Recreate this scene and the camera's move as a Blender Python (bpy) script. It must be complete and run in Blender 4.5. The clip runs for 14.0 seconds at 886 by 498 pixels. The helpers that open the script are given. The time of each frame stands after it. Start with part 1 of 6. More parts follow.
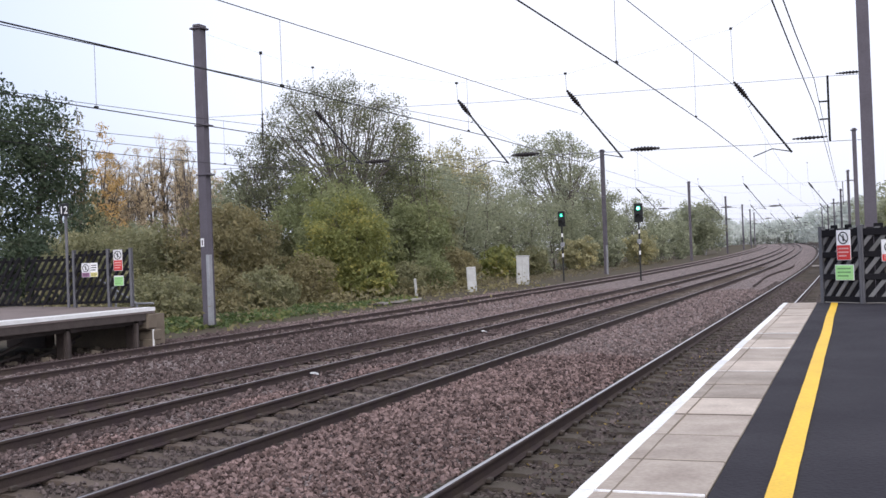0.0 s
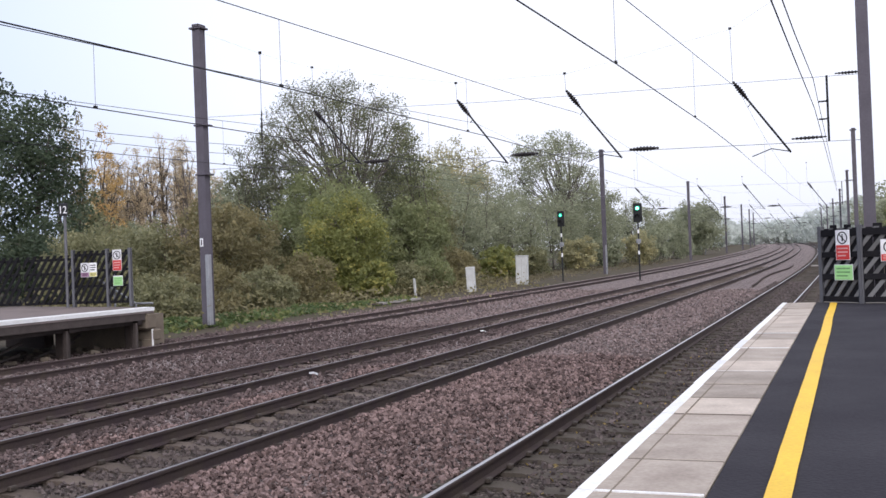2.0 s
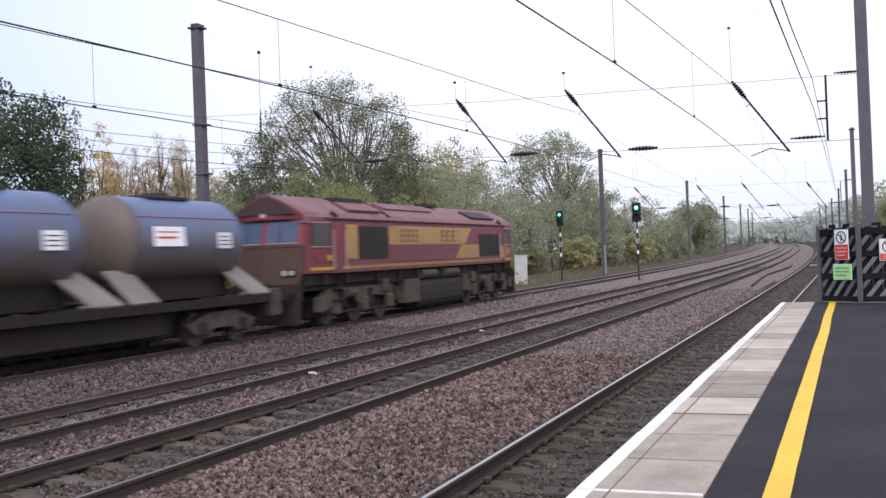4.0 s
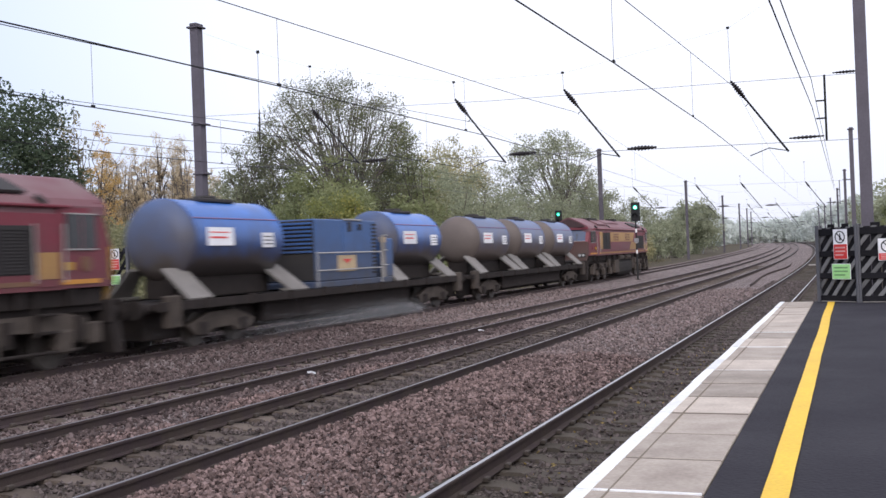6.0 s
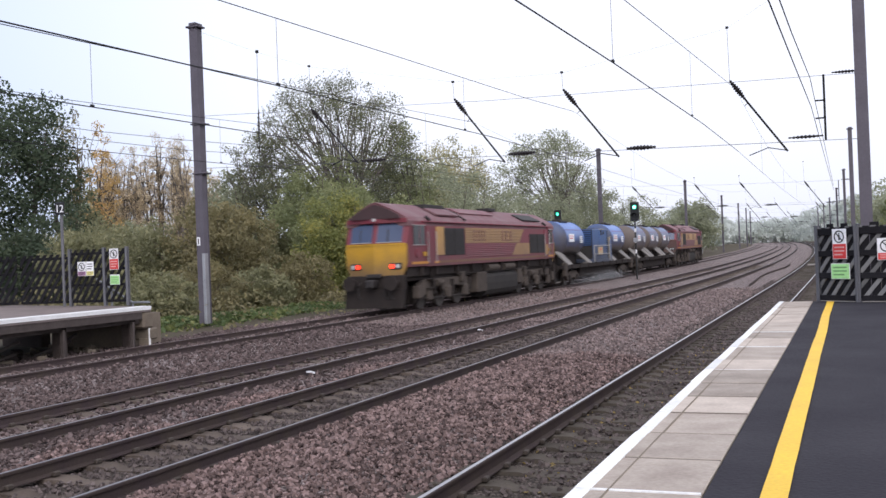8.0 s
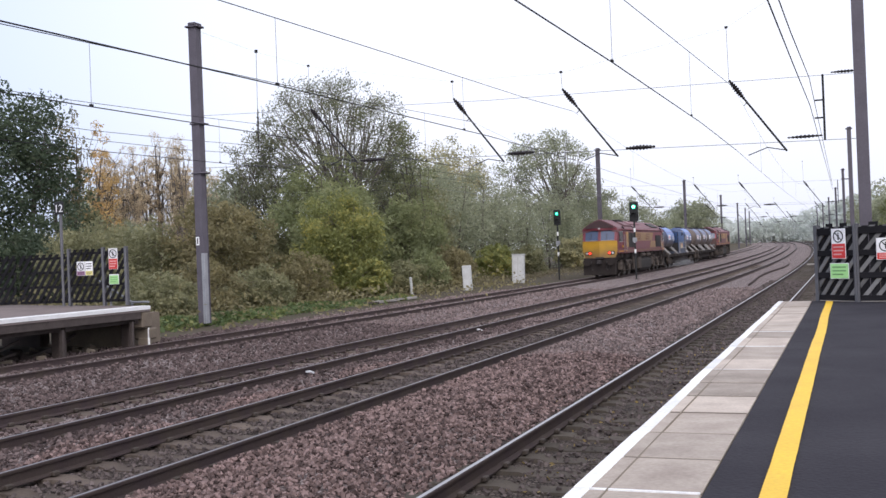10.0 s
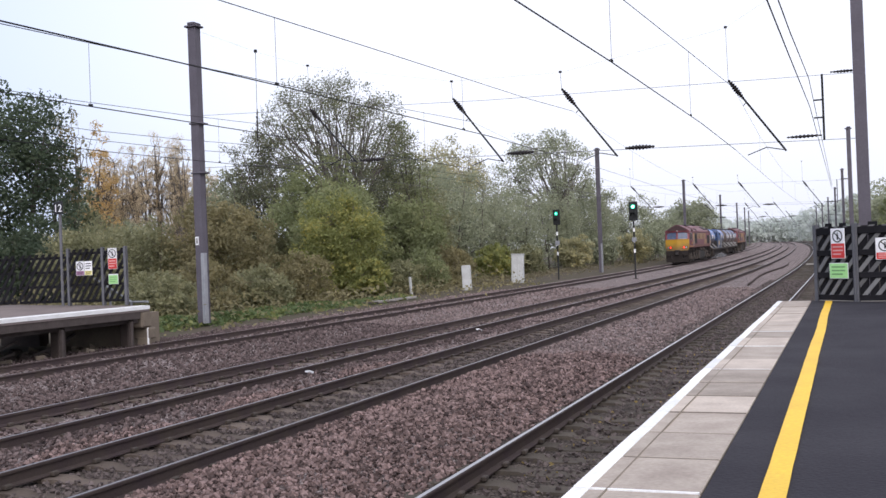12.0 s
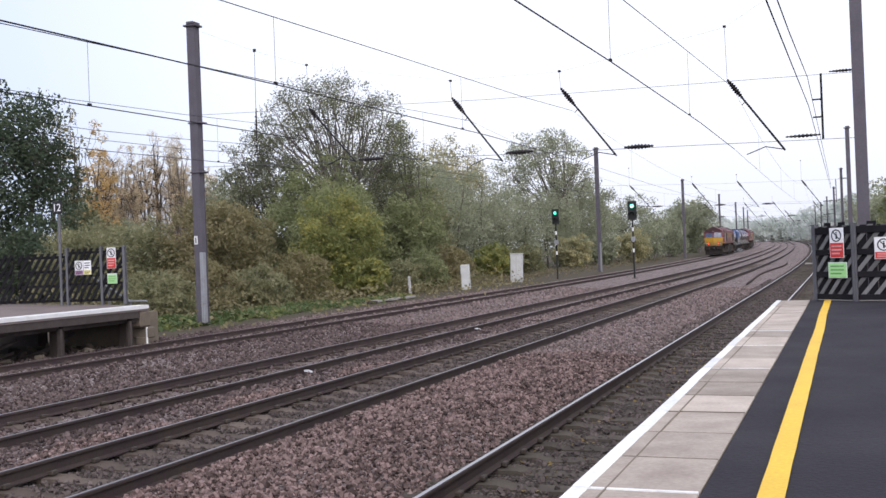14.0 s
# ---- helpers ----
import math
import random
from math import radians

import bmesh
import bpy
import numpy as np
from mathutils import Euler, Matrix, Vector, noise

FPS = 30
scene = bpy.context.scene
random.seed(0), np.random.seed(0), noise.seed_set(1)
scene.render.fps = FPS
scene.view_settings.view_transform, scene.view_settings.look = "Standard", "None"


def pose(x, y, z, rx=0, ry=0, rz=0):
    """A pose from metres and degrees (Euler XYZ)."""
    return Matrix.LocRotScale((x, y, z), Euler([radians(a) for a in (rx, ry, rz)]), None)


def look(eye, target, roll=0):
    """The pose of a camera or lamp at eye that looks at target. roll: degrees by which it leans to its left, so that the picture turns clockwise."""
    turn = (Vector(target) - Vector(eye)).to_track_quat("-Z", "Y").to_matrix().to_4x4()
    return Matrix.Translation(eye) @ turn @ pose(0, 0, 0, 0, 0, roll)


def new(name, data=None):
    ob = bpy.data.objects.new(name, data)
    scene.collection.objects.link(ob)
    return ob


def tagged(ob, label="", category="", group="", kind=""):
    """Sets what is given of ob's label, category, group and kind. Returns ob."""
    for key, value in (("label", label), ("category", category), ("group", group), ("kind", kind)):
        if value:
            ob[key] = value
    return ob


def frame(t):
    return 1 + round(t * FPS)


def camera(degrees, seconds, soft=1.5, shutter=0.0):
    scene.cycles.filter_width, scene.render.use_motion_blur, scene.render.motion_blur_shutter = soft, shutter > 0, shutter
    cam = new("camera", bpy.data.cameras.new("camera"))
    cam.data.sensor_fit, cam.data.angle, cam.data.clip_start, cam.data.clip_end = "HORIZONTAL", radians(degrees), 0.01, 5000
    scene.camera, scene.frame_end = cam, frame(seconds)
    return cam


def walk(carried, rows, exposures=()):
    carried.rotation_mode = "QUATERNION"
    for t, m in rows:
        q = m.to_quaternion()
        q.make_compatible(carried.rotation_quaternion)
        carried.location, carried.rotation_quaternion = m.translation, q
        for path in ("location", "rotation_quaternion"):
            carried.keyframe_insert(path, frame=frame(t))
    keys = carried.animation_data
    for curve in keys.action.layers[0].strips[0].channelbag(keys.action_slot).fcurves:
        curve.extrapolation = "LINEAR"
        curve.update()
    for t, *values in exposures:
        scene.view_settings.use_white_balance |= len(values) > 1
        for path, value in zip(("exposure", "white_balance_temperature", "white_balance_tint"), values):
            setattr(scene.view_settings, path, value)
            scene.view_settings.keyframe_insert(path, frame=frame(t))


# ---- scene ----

# ---- camera: a tripod on the platform, drifting slowly to the right ----
EYE = Vector((0.0, 0.0, 1.99))


def aim(yaw, pitch, roll):
    a, b = radians(yaw), radians(pitch)
    way = Vector((-math.sin(a) * math.cos(b), math.cos(a) * math.cos(b), math.sin(b)))
    return look(EYE, EYE + way, roll)


cam = camera(46.39, 14.0, soft=1.5, shutter=0.5)
DRIFT = [(0, 0, 0), (1, .02, 0), (3, .07, .02), (5.5, .145, .05), (8, .2, .075), (10.5, .25, .095), (12.5, .285, .11), (14, .33, .14)]
walk(cam, [(t, aim(21.603 - a, .413 - b, -2.196)) for t, a, b in DRIFT], [(0, .04, 6350, 15), (14, .04, 6350, 15)])

# ---- world and light: a bright, hazy overcast autumn day ----
SUN_EL, SUN_ROT = radians(38), radians(150)
world = bpy.data.worlds.new("overcast_sky")
scene.world = world
world.use_nodes = True
wn, wl = world.node_tree.nodes, world.node_tree.links
sky = wn.new("ShaderNodeTexSky")
sky.sky_type, sky.sun_disc, sky.sun_elevation, sky.sun_rotation = "NISHITA", False, SUN_EL, SUN_ROT
sky.air_density, sky.dust_density, sky.ozone_density = 1.0, 6.0, 1.5
veil = wn.new("ShaderNodeHueSaturation")
veil.inputs["Saturation"].default_value = 0.32
wl.new(sky.outputs[0], veil.inputs["Color"])
cloud = wn.new("ShaderNodeMixRGB")
cloud.inputs[0].default_value = 0.62
wl.new(veil.outputs[0], cloud.inputs[1])
# the cloud thins and turns bluer towards the west
wtc, wsep, wmap, wramp = wn.new("ShaderNodeTexCoord"), wn.new("ShaderNodeSeparateXYZ"), wn.new("ShaderNodeMapRange"), wn.new("ShaderNodeMixRGB")
wmap.interpolation_type = "SMOOTHSTEP"
wmap.inputs["From Min"].default_value, wmap.inputs["From Max"].default_value = -.9, -.4
wramp.inputs[1].default_value, wramp.inputs[2].default_value = (4.6, 6.1, 8.6, 1), (9.3, 9.75, 10.7, 1)
wl.new(wtc.outputs["Generated"], wsep.inputs[0])
wl.new(wsep.outputs["X"], wmap.inputs["Value"])
wl.new(wmap.outputs[0], wramp.inputs[0])
wl.new(wramp.outputs[0], cloud.inputs[2])
wl.new(cloud.outputs[0], wn["Background"].inputs[0])
wn["Background"].inputs[1].default_value = 0.15
sun = new("sun", bpy.data.lights.new("sun", "SUN"))
sun.data.energy, sun.data.angle, sun.data.color = 0.7, radians(25), (1, .97, .92)
sun.matrix_world = look((0, 0, 60), Vector((0, 0, 60)) - Vector((math.sin(SUN_ROT) * math.cos(SUN_EL), math.cos(SUN_ROT) * math.cos(SUN_EL), math.sin(SUN_EL))))
scene.view_settings.exposure = 0.0

# ---- line of the railway: straight, then a wide curve to the left on a slight rise ----
TRACKS = {"one": -2.608, "two": -7.13, "three": -10.237, "four": -15.80}


def lat(y):
    return -1.25e-4 * max(0.0, y - 60) ** 2


def rise(y):
    return 3e-5 * max(0.0, y - 40) ** 2 if y < 140 else 0.3 + 0.006 * (min(y, 420) - 140)


def along(x, y, z):
    return Vector((x + lat(y), y, z + rise(y)))


# ---- materials ----
def mat(name, colour, rough=.8, metal=0.0, dark=.6, scale=6.0, fine=60.0, bump=.2, spread=.12, tint=None, amount=.5, coords="Object", island=False):
    """Colour broken up at two scales, with fine relief; tint is the colour of the stains."""
    m = bpy.data.materials.new(name)
    m.use_nodes = True
    n, l = m.node_tree.nodes, m.node_tree.links
    b = n["Principled BSDF"]
    tc = n.new("ShaderNodeTexCoord")
    big, small = n.new("ShaderNodeTexNoise"), n.new("ShaderNodeTexNoise")
    for node, s, d in ((big, scale, 5), (small, fine, 3)):
        node.inputs["Scale"].default_value, node.inputs["Detail"].default_value = s, d
        l.new(tc.outputs[coords], node.inputs["Vector"])
    ramp = n.new("ShaderNodeValToRGB")
    ramp.color_ramp.elements[0].position, ramp.color_ramp.elements[1].position = .35, .7
    l.new(big.outputs["Fac"], ramp.inputs[0])
    mix = n.new("ShaderNodeMixRGB")
    mix.inputs[1].default_value = (*colour, 1)
    mix.inputs[2].default_value = (*(tint or [c * dark for c in colour]), 1)
    scaled = n.new("ShaderNodeMath")
    scaled.operation = "MULTIPLY"
    scaled.inputs[1].default_value = amount
    l.new(ramp.outputs[0], scaled.inputs[0])
    l.new(scaled.outputs[0], mix.inputs[0])
    # grain and a change from piece to piece
    info = n.new("ShaderNodeNewGeometry" if island else "ShaderNodeObjectInfo")
    rnd = info.outputs["Random Per Island" if island else "Random"]
    val = n.new("ShaderNodeMath")
    val.operation = "MULTIPLY_ADD"
    val.inputs[1].default_value, val.inputs[2].default_value = 2 * spread, 1 - spread
    l.new(rnd, val.inputs[0])
    grain = n.new("ShaderNodeMath")
    grain.operation = "MULTIPLY_ADD"
    grain.inputs[1].default_value, grain.inputs[2].default_value = .5, .75
    l.new(small.outputs["Fac"], grain.inputs[0])
    both = n.new("ShaderNodeMath")
    both.operation = "MULTIPLY"
    l.new(val.outputs[0], both.inputs[0])
    l.new(grain.outputs[0], both.inputs[1])
    hsv = n.new("ShaderNodeHueSaturation")
    l.new(mix.outputs[0], hsv.inputs["Color"])
    l.new(both.outputs[0], hsv.inputs["Value"])
    l.new(hsv.outputs[0], b.inputs["Base Color"])
    b.inputs["Roughness"].default_value, b.inputs["Metallic"].default_value = rough, metal
    if rough > .84:
        b.inputs["Specular IOR Level"].default_value = .12
    if bump:
        bp = n.new("ShaderNodeBump")
        bp.inputs["Strength"].default_value, bp.inputs["Distance"].default_value = bump, .01
        l.new(small.outputs["Fac"], bp.inputs["Height"])
        l.new(bp.outputs[0], b.inputs["Normal"])
    return m


def leaf_mat(name, one, two, shine=.9):
    """Leaves whose colour runs between two hues from leaf to leaf; light comes through them."""
    m = bpy.data.materials.new(name)
    m.use_nodes = True
    n, l = m.node_tree.nodes, m.node_tree.links
    geo = n.new("ShaderNodeNewGeometry")
    ramp = n.new("ShaderNodeValToRGB")
    ramp.color_ramp.elements[0].color, ramp.color_ramp.elements[1].color = (*[c * .75 for c in one], 1), (*two, 1)
    mid = ramp.color_ramp.elements.new(.5)
    mid.color = (*one, 1)
    patch = n.new("ShaderNodeTexNoise")
    patch.inputs["Scale"].default_value = .55
    tc = n.new("ShaderNodeTexCoord")
    l.new(tc.outputs["Object"], patch.inputs["Vector"])
    mix = n.new("ShaderNodeMath")
    mix.operation = "MULTIPLY_ADD"
    mix.inputs[1].default_value = .5
    sub = n.new("ShaderNodeMath")
    sub.operation = "MULTIPLY_ADD"
    sub.inputs[1].default_value, sub.inputs[2].default_value = 1.4, -.45
    l.new(patch.outputs["Fac"], sub.inputs[0])
    l.new(geo.outputs["Random Per Island"], mix.inputs[0])
    l.new(sub.outputs[0], mix.inputs[2])
    l.new(mix.outputs[0], ramp.inputs[0])
    b = n["Principled BSDF"]
    l.new(ramp.outputs[0], b.inputs["Base Color"])
    b.inputs["Roughness"].default_value = .7
    b.inputs["Specular IOR Level"].default_value = .2
    tr = n.new("ShaderNodeBsdfTranslucent")
    add = n.new("ShaderNodeAddShader")
    dim = n.new("ShaderNodeMixRGB")
    dim.blend_type = "MULTIPLY"
    dim.inputs[0].default_value = 1
    dim.inputs[2].default_value = (shine, shine, shine * .85, 1)
    l.new(ramp.outputs[0], dim.inputs[1])
    l.new(dim.outputs[0], tr.inputs[0])
    l.new(b.outputs[0], add.inputs[0])
    l.new(tr.outputs[0], add.inputs[1])
    l.new(add.outputs[0], n["Material Output"].inputs[0])
    return m


def glow_mat(name, colour, strength):
    m = bpy.data.materials.new(name)
    m.use_nodes = True
    b = m.node_tree.nodes["Principled BSDF"]
    b.inputs["Base Color"].default_value = b.inputs["Emission Color"].default_value = (*colour, 1)
    b.inputs["Emission Strength"].default_value = strength
    return m


BALLAST = mat("ballast_stone", (.18, .128, .12), .9, tint=(.112, .083, .078), scale=.6, fine=25, spread=.7, island=True, bump=.3)
# same ballast farther off, lightened in the colour to stand for haze
PALE_BALLAST = mat("haze_paled_ballast_stone", (.2, .155, .148), .9, tint=(.14, .11, .105), scale=.4, fine=25, spread=.45, island=True, bump=.3)
DARK_BALLAST = mat("darker_ballast_stone", (.118, .089, .086), .9, tint=(.08, .062, .06), scale=.6, fine=25, spread=.55, island=True, bump=.3)


def stony(m, cell=21.0):
    """Breaks a bed material up into stones with dark gaps between them."""
    n, l = m.node_tree.nodes, m.node_tree.links
    b = n["Principled BSDF"]
    src = b.inputs["Base Color"].links[0].from_socket
    tc, vor, edge = n.new("ShaderNodeTexCoord"), n.new("ShaderNodeTexVoronoi"), n.new("ShaderNodeTexVoronoi")
    edge.feature = "DISTANCE_TO_EDGE"
    for v in (vor, edge):
        v.inputs["Scale"].default_value = cell
        l.new(tc.outputs["Object"], v.inputs["Vector"])
    gap = n.new("ShaderNodeMapRange")
    gap.inputs["From Max"].default_value, gap.inputs["To Min"].default_value = .22, .2
    l.new(edge.outputs["Distance"], gap.inputs["Value"])
    sep = n.new("ShaderNodeSeparateColor")
    l.new(vor.outputs["Color"], sep.inputs[0])
    tone = n.new("ShaderNodeMath")
    tone.operation = "MULTIPLY_ADD"
    tone.inputs[1].default_value, tone.inputs[2].default_value = .9, .6
    l.new(sep.outputs[0], tone.inputs[0])
    both = n.new("ShaderNodeMath")
    both.operation = "MULTIPLY"
    l.new(gap.outputs[0], both.inputs[0])
    l.new(tone.outputs[0], both.inputs[1])
    hsv = n.new("ShaderNodeHueSaturation")
    l.new(src, hsv.inputs["Color"])
    l.new(both.outputs[0], hsv.inputs["Value"])
    l.new(hsv.outputs[0], b.inputs["Base Color"])
    bump = n.new("ShaderNodeBump")
    bump.inputs["Distance"].default_value = .03
    l.new(edge.outputs["Distance"], bump.inputs["Height"])
    l.new(bump.outputs[0], b.inputs["Normal"])
    return m


# bed colour raised to include the haze over the distant track
BALLAST_BED = stony(mat("ballast_bed", (.3, .245, .235), .95, tint=(.22, .178, .17), scale=.5, fine=22, bump=1.0))
OLD_BALLAST = mat("dirty_ballast", (.115, .094, .09), .95, tint=(.06, .05, .048), scale=.5, fine=25, spread=.4, island=True, bump=.5)
EARTH = mat("earth_and_litter", (.085, .068, .052), .95, tint=(.055, .06, .03), scale=.4, fine=8, bump=.8)
RAIL_SIDE = mat("rusty_rail_side", (.058, .043, .045), .85, .1, tint=(.085, .068, .05), scale=3, fine=40)
RAIL_BRIGHT = mat("polished_rail_head", (.45, .44, .46), .3, .85, dark=.75, scale=2, fine=60, bump=.05)
RAIL_TOP = mat("worn_rail_head", (.23, .215, .225), .45, .6, dark=.75, scale=2, fine=60, bump=.05)
RAIL_DULL = mat("dull_rail_head", (.16, .13, .12), .55, .5, dark=.7, scale=2, fine=60, bump=.05)
SLEEPER = mat("weathered_concrete_sleeper", (.125, .1, .084), .9, tint=(.066, .052, .044), scale=4, fine=40, spread=.25)
OILY_SLEEPER = mat("oil_darkened_sleeper", (.095, .08, .066), .9, tint=(.05, .045, .038), scale=4, fine=40, spread=.25)
CLIP = mat("rusty_clip", (.07, .055, .045), .7, .3)
TARMAC = mat("platform_tarmac", (.033, .031, .038), .9, tint=(.062, .059, .067), scale=1.1, fine=45, bump=1.0)
SLAB = mat("coping_slab", (.46, .4, .345), .85, tint=(.3, .25, .215), scale=3.2, fine=45, spread=.26, bump=.2, amount=.75)
SEAM = mat("faint_slab_seam", (.24, .205, .165), .95, tint=(.17, .145, .115), scale=5, fine=40)
JOINT = mat("dark_mortar_joint", (.16, .13, .1), .95, tint=(.09, .075, .06), scale=5, fine=40)
WHITE_LINE = mat("white_paint", (.8, .8, .8), .6, tint=(.55, .54, .52), scale=3, fine=30, amount=.35)
YELLOW_LINE = mat("yellow_paint", (.8, .5, .03), .6, tint=(.62, .38, .03), scale=2.5, fine=40, amount=.5)
OFF_WHITE = mat("weathered_off_white_paint", (.52, .53, .53), .6, tint=(.33, .33, .31), scale=2.5, fine=30, amount=.6)
FENCE_STEEL = mat("dull_grey_fence_post_steel", (.14, .14, .155), .6, .3, tint=(.1, .1, .105), scale=4, fine=40)
STAINED_BLOCK = mat("stained_end_block", (.2, .165, .13), .9, tint=(.12, .1, .08), scale=3, fine=30)
CONCRETE = mat("grey_concrete", (.33, .31, .29), .9, tint=(.2, .18, .16), scale=2, fine=30)
BRICKWORK = mat("dark_engineering_brick", (.075, .06, .055), .9, tint=(.045, .038, .035), scale=3, fine=25)
OLD_TIMBER = mat("old_dark_timber", (.085, .07, .066), .85, tint=(.045, .038, .036), scale=5, fine=40)
MAST_STEEL = mat("weathered_mast_steel", (.105, .094, .115), .65, .2, tint=(.065, .057, .068), scale=2, fine=30)
GALV = mat("galvanised_steel", (.36, .37, .39), .5, .6, tint=(.25, .25, .27), scale=4, fine=40)
WIRE = mat("dark_wire", (.012, .012, .014), .6, .3, bump=0)
THIN_WIRE = mat("grey_wire", (.16, .16, .18), .6, .2, bump=0)
INSULATOR = mat("brown_insulator", (.014, .01, .011), .5, 0, bump=0)
BLACK_WOOD = mat("black_stained_fence_wood", (.012, .0115, .014), .85, tint=(.022, .021, .024), scale=6, fine=50)
GREY_WOOD = mat("grey_weathered_fence_wood", (.15, .15, .155), .85, tint=(.22, .215, .205), scale=6, fine=50, spread=.3)
WHITE_SIGN = mat("white_sign_face", (.8, .8, .82), .4, bump=0, dark=.85)
RED_SIGN = mat("red_sign_face", (.62, .04, .035), .4, bump=0, dark=.85)
GREEN_SIGN = mat("pale_green_sign_face", (.36, .68, .27), .4, bump=0, dark=.9)
YELLOW_SIGN = mat("yellow_sign_face", (.75, .68, .25), .4, bump=0, dark=.9)
PURPLE_SIGN = mat("faded_purple_sign_face", (.33, .16, .28), .4, bump=0, dark=.9)
BLACK_INK = mat("black_ink", (.015, .015, .018), .5, bump=0)
PINK_INK = mat("pale_pink_ink", (.75, .42, .4), .5, bump=0)
GREEN_INK = mat("dull_green_ink", (.2, .42, .16), .5, bump=0)
SIGNAL_BLACK = mat("signal_black", (.012, .013, .014), .6, bump=.05)
GREEN_LAMP = glow_mat("green_signal_lamp", (.03, .85, .5), 2.0)
LAMP_CORE = glow_mat("bright_signal_lamp_core", (.6, 1.0, .85), 3.0)
# bark of the far trees, mist painted in as a paler grey
MIST_BARK = mat("haze_paled_bark", (.27, .27, .27), .95, tint=(.22, .22, .22), scale=2, fine=15, bump=0)
BARK = mat("grey_brown_bark", (.14, .122, .108), .95, tint=(.09, .078, .068), scale=2, fine=15, bump=.6)


# ---- mesh helpers ----
def link_np(name, verts, faces, material, parent=None, mats=None, index=None, smooth=False):
    """One mesh from arrays of vertices and equal-sided faces."""
    me = bpy.data.meshes.new(name)
    verts, faces = np.asarray(verts, np.float32), np.asarray(faces, np.int32)
    k = faces.shape[1]
    me.vertices.add(len(verts))
    me.vertices.foreach_set("co", verts.ravel())
    me.loops.add(faces.size)
    me.loops.foreach_set("vertex_index", faces.ravel())
    me.polygons.add(len(faces))
    me.polygons.foreach_set("loop_start", np.arange(0, faces.size, k, dtype=np.int32))
    me.polygons.foreach_set("use_smooth", np.full(len(faces), smooth))
    for m in mats or [material]:
        me.materials.append(m)
    if index is not None:
        me.polygons.foreach_set("material_index", np.asarray(index, np.int32))
    me.update()
    me.validate()
    ob = new(name, me)
    ob.parent = parent
    return ob


def part(name, bm, material, parent=None, label="", smooth=False):
    me = bpy.data.meshes.new(name)
    for f in bm.faces:
        f.smooth = smooth
    bm.to_mesh(me)
    bm.free()
    me.materials.append(material)
    ob = new(name, me)
    ob.parent = parent
    return tagged(ob, label)


def empty(name, m, label, category, group="", kind=""):
    ob = new(name)
    ob.empty_display_size = .1
    ob.matrix_world = m
    return tagged(ob, label, category, group, kind)


def box(bm, lo, hi, bevel=0.0, m=None):
    """A box between two corners, with worn edges; m turns it."""
    made = bmesh.ops.create_cube(bm, size=1)["verts"]
    c = [(a + b) / 2 for a, b in zip(lo, hi)]
    s = [max(1e-4, abs(b - a)) for a, b in zip(lo, hi)]
    bmesh.ops.transform(bm, verts=made, matrix=Matrix.Translation(c) @ Matrix.Diagonal((*s, 1)))
    if bevel:
        edges = list({e for v in made for e in v.link_edges})
        made = [v for v in bmesh.ops.bevel(bm, geom=edges, offset=min(bevel, min(s) * .45), segments=1, affect="EDGES")["verts"]]
        made = list(set(made))
    if m is not None:
        bmesh.ops.transform(bm, verts=made, matrix=m)
    return bm


def boxes(*items):
    bm = bmesh.new()
    for it in items:
        box(bm, *it)
    return bm


def tube(bm, pts, radii, sides=8, caps=True):
    """A tube through points, with a radius at each."""
    rings = []
    pts = [Vector(q) for q in pts]
    for i, q in enumerate(pts):
        d = (pts[min(i + 1, len(pts) - 1)] - pts[max(i - 1, 0)]).normalized()
        u = d.orthogonal().normalized() if not rings else (u - d * u.dot(d)).normalized()
        w = d.cross(u)
        r = radii[i] if hasattr(radii, "__len__") else radii
        rings.append([bm.verts.new(q + r * (math.cos(a) * u + math.sin(a) * w)) for a in [2 * math.pi * k / sides for k in range(sides)]])
    for a, b in zip(rings, rings[1:]):
        for k in range(sides):
            bm.faces.new((a[k], a[(k + 1) % sides], b[(k + 1) % sides], b[k]))
    if caps:
        bm.faces.new(rings[0][::-1])
        bm.faces.new(rings[-1])
    return bm


def rod(a, b, r, sides=8):
    return tube(bmesh.new(), [a, b], [r, r], sides)


def prism(bm, outline, y0, y1, axis="y"):
    """An outline of (a, b) pairs drawn out between two places on an axis."""
    def at(a, b, s):
        return (a, s, b) if axis == "y" else (s, a, b) if axis == "x" else (a, b, s)
    one, two = [bm.verts.new(at(a, b, y0)) for a, b in outline], [bm.verts.new(at(a, b, y1)) for a, b in outline]
    n = len(outline)
    for k in range(n):
        bm.faces.new((one[k], one[(k + 1) % n], two[(k + 1) % n], two[k]))
    bm.faces.new(one[::-1])
    bm.faces.new(two)
    bmesh.ops.recalc_face_normals(bm, faces=bm.faces)
    return bm


def sweep(outline, x, z, ys):
    """A cross-section (closed, in x and z) swept along the railway."""
    v, f, n = [], [], len(outline)
    for y in ys:
        v += [tuple(along(x + a, y, z + b)) for a, b in outline]
    for i in range(len(ys) - 1):
        for k in range(n):
            f.append((i * n + k, i * n + (k + 1) % n, (i + 1) * n + (k + 1) % n, (i + 1) * n + k))
    return v, f


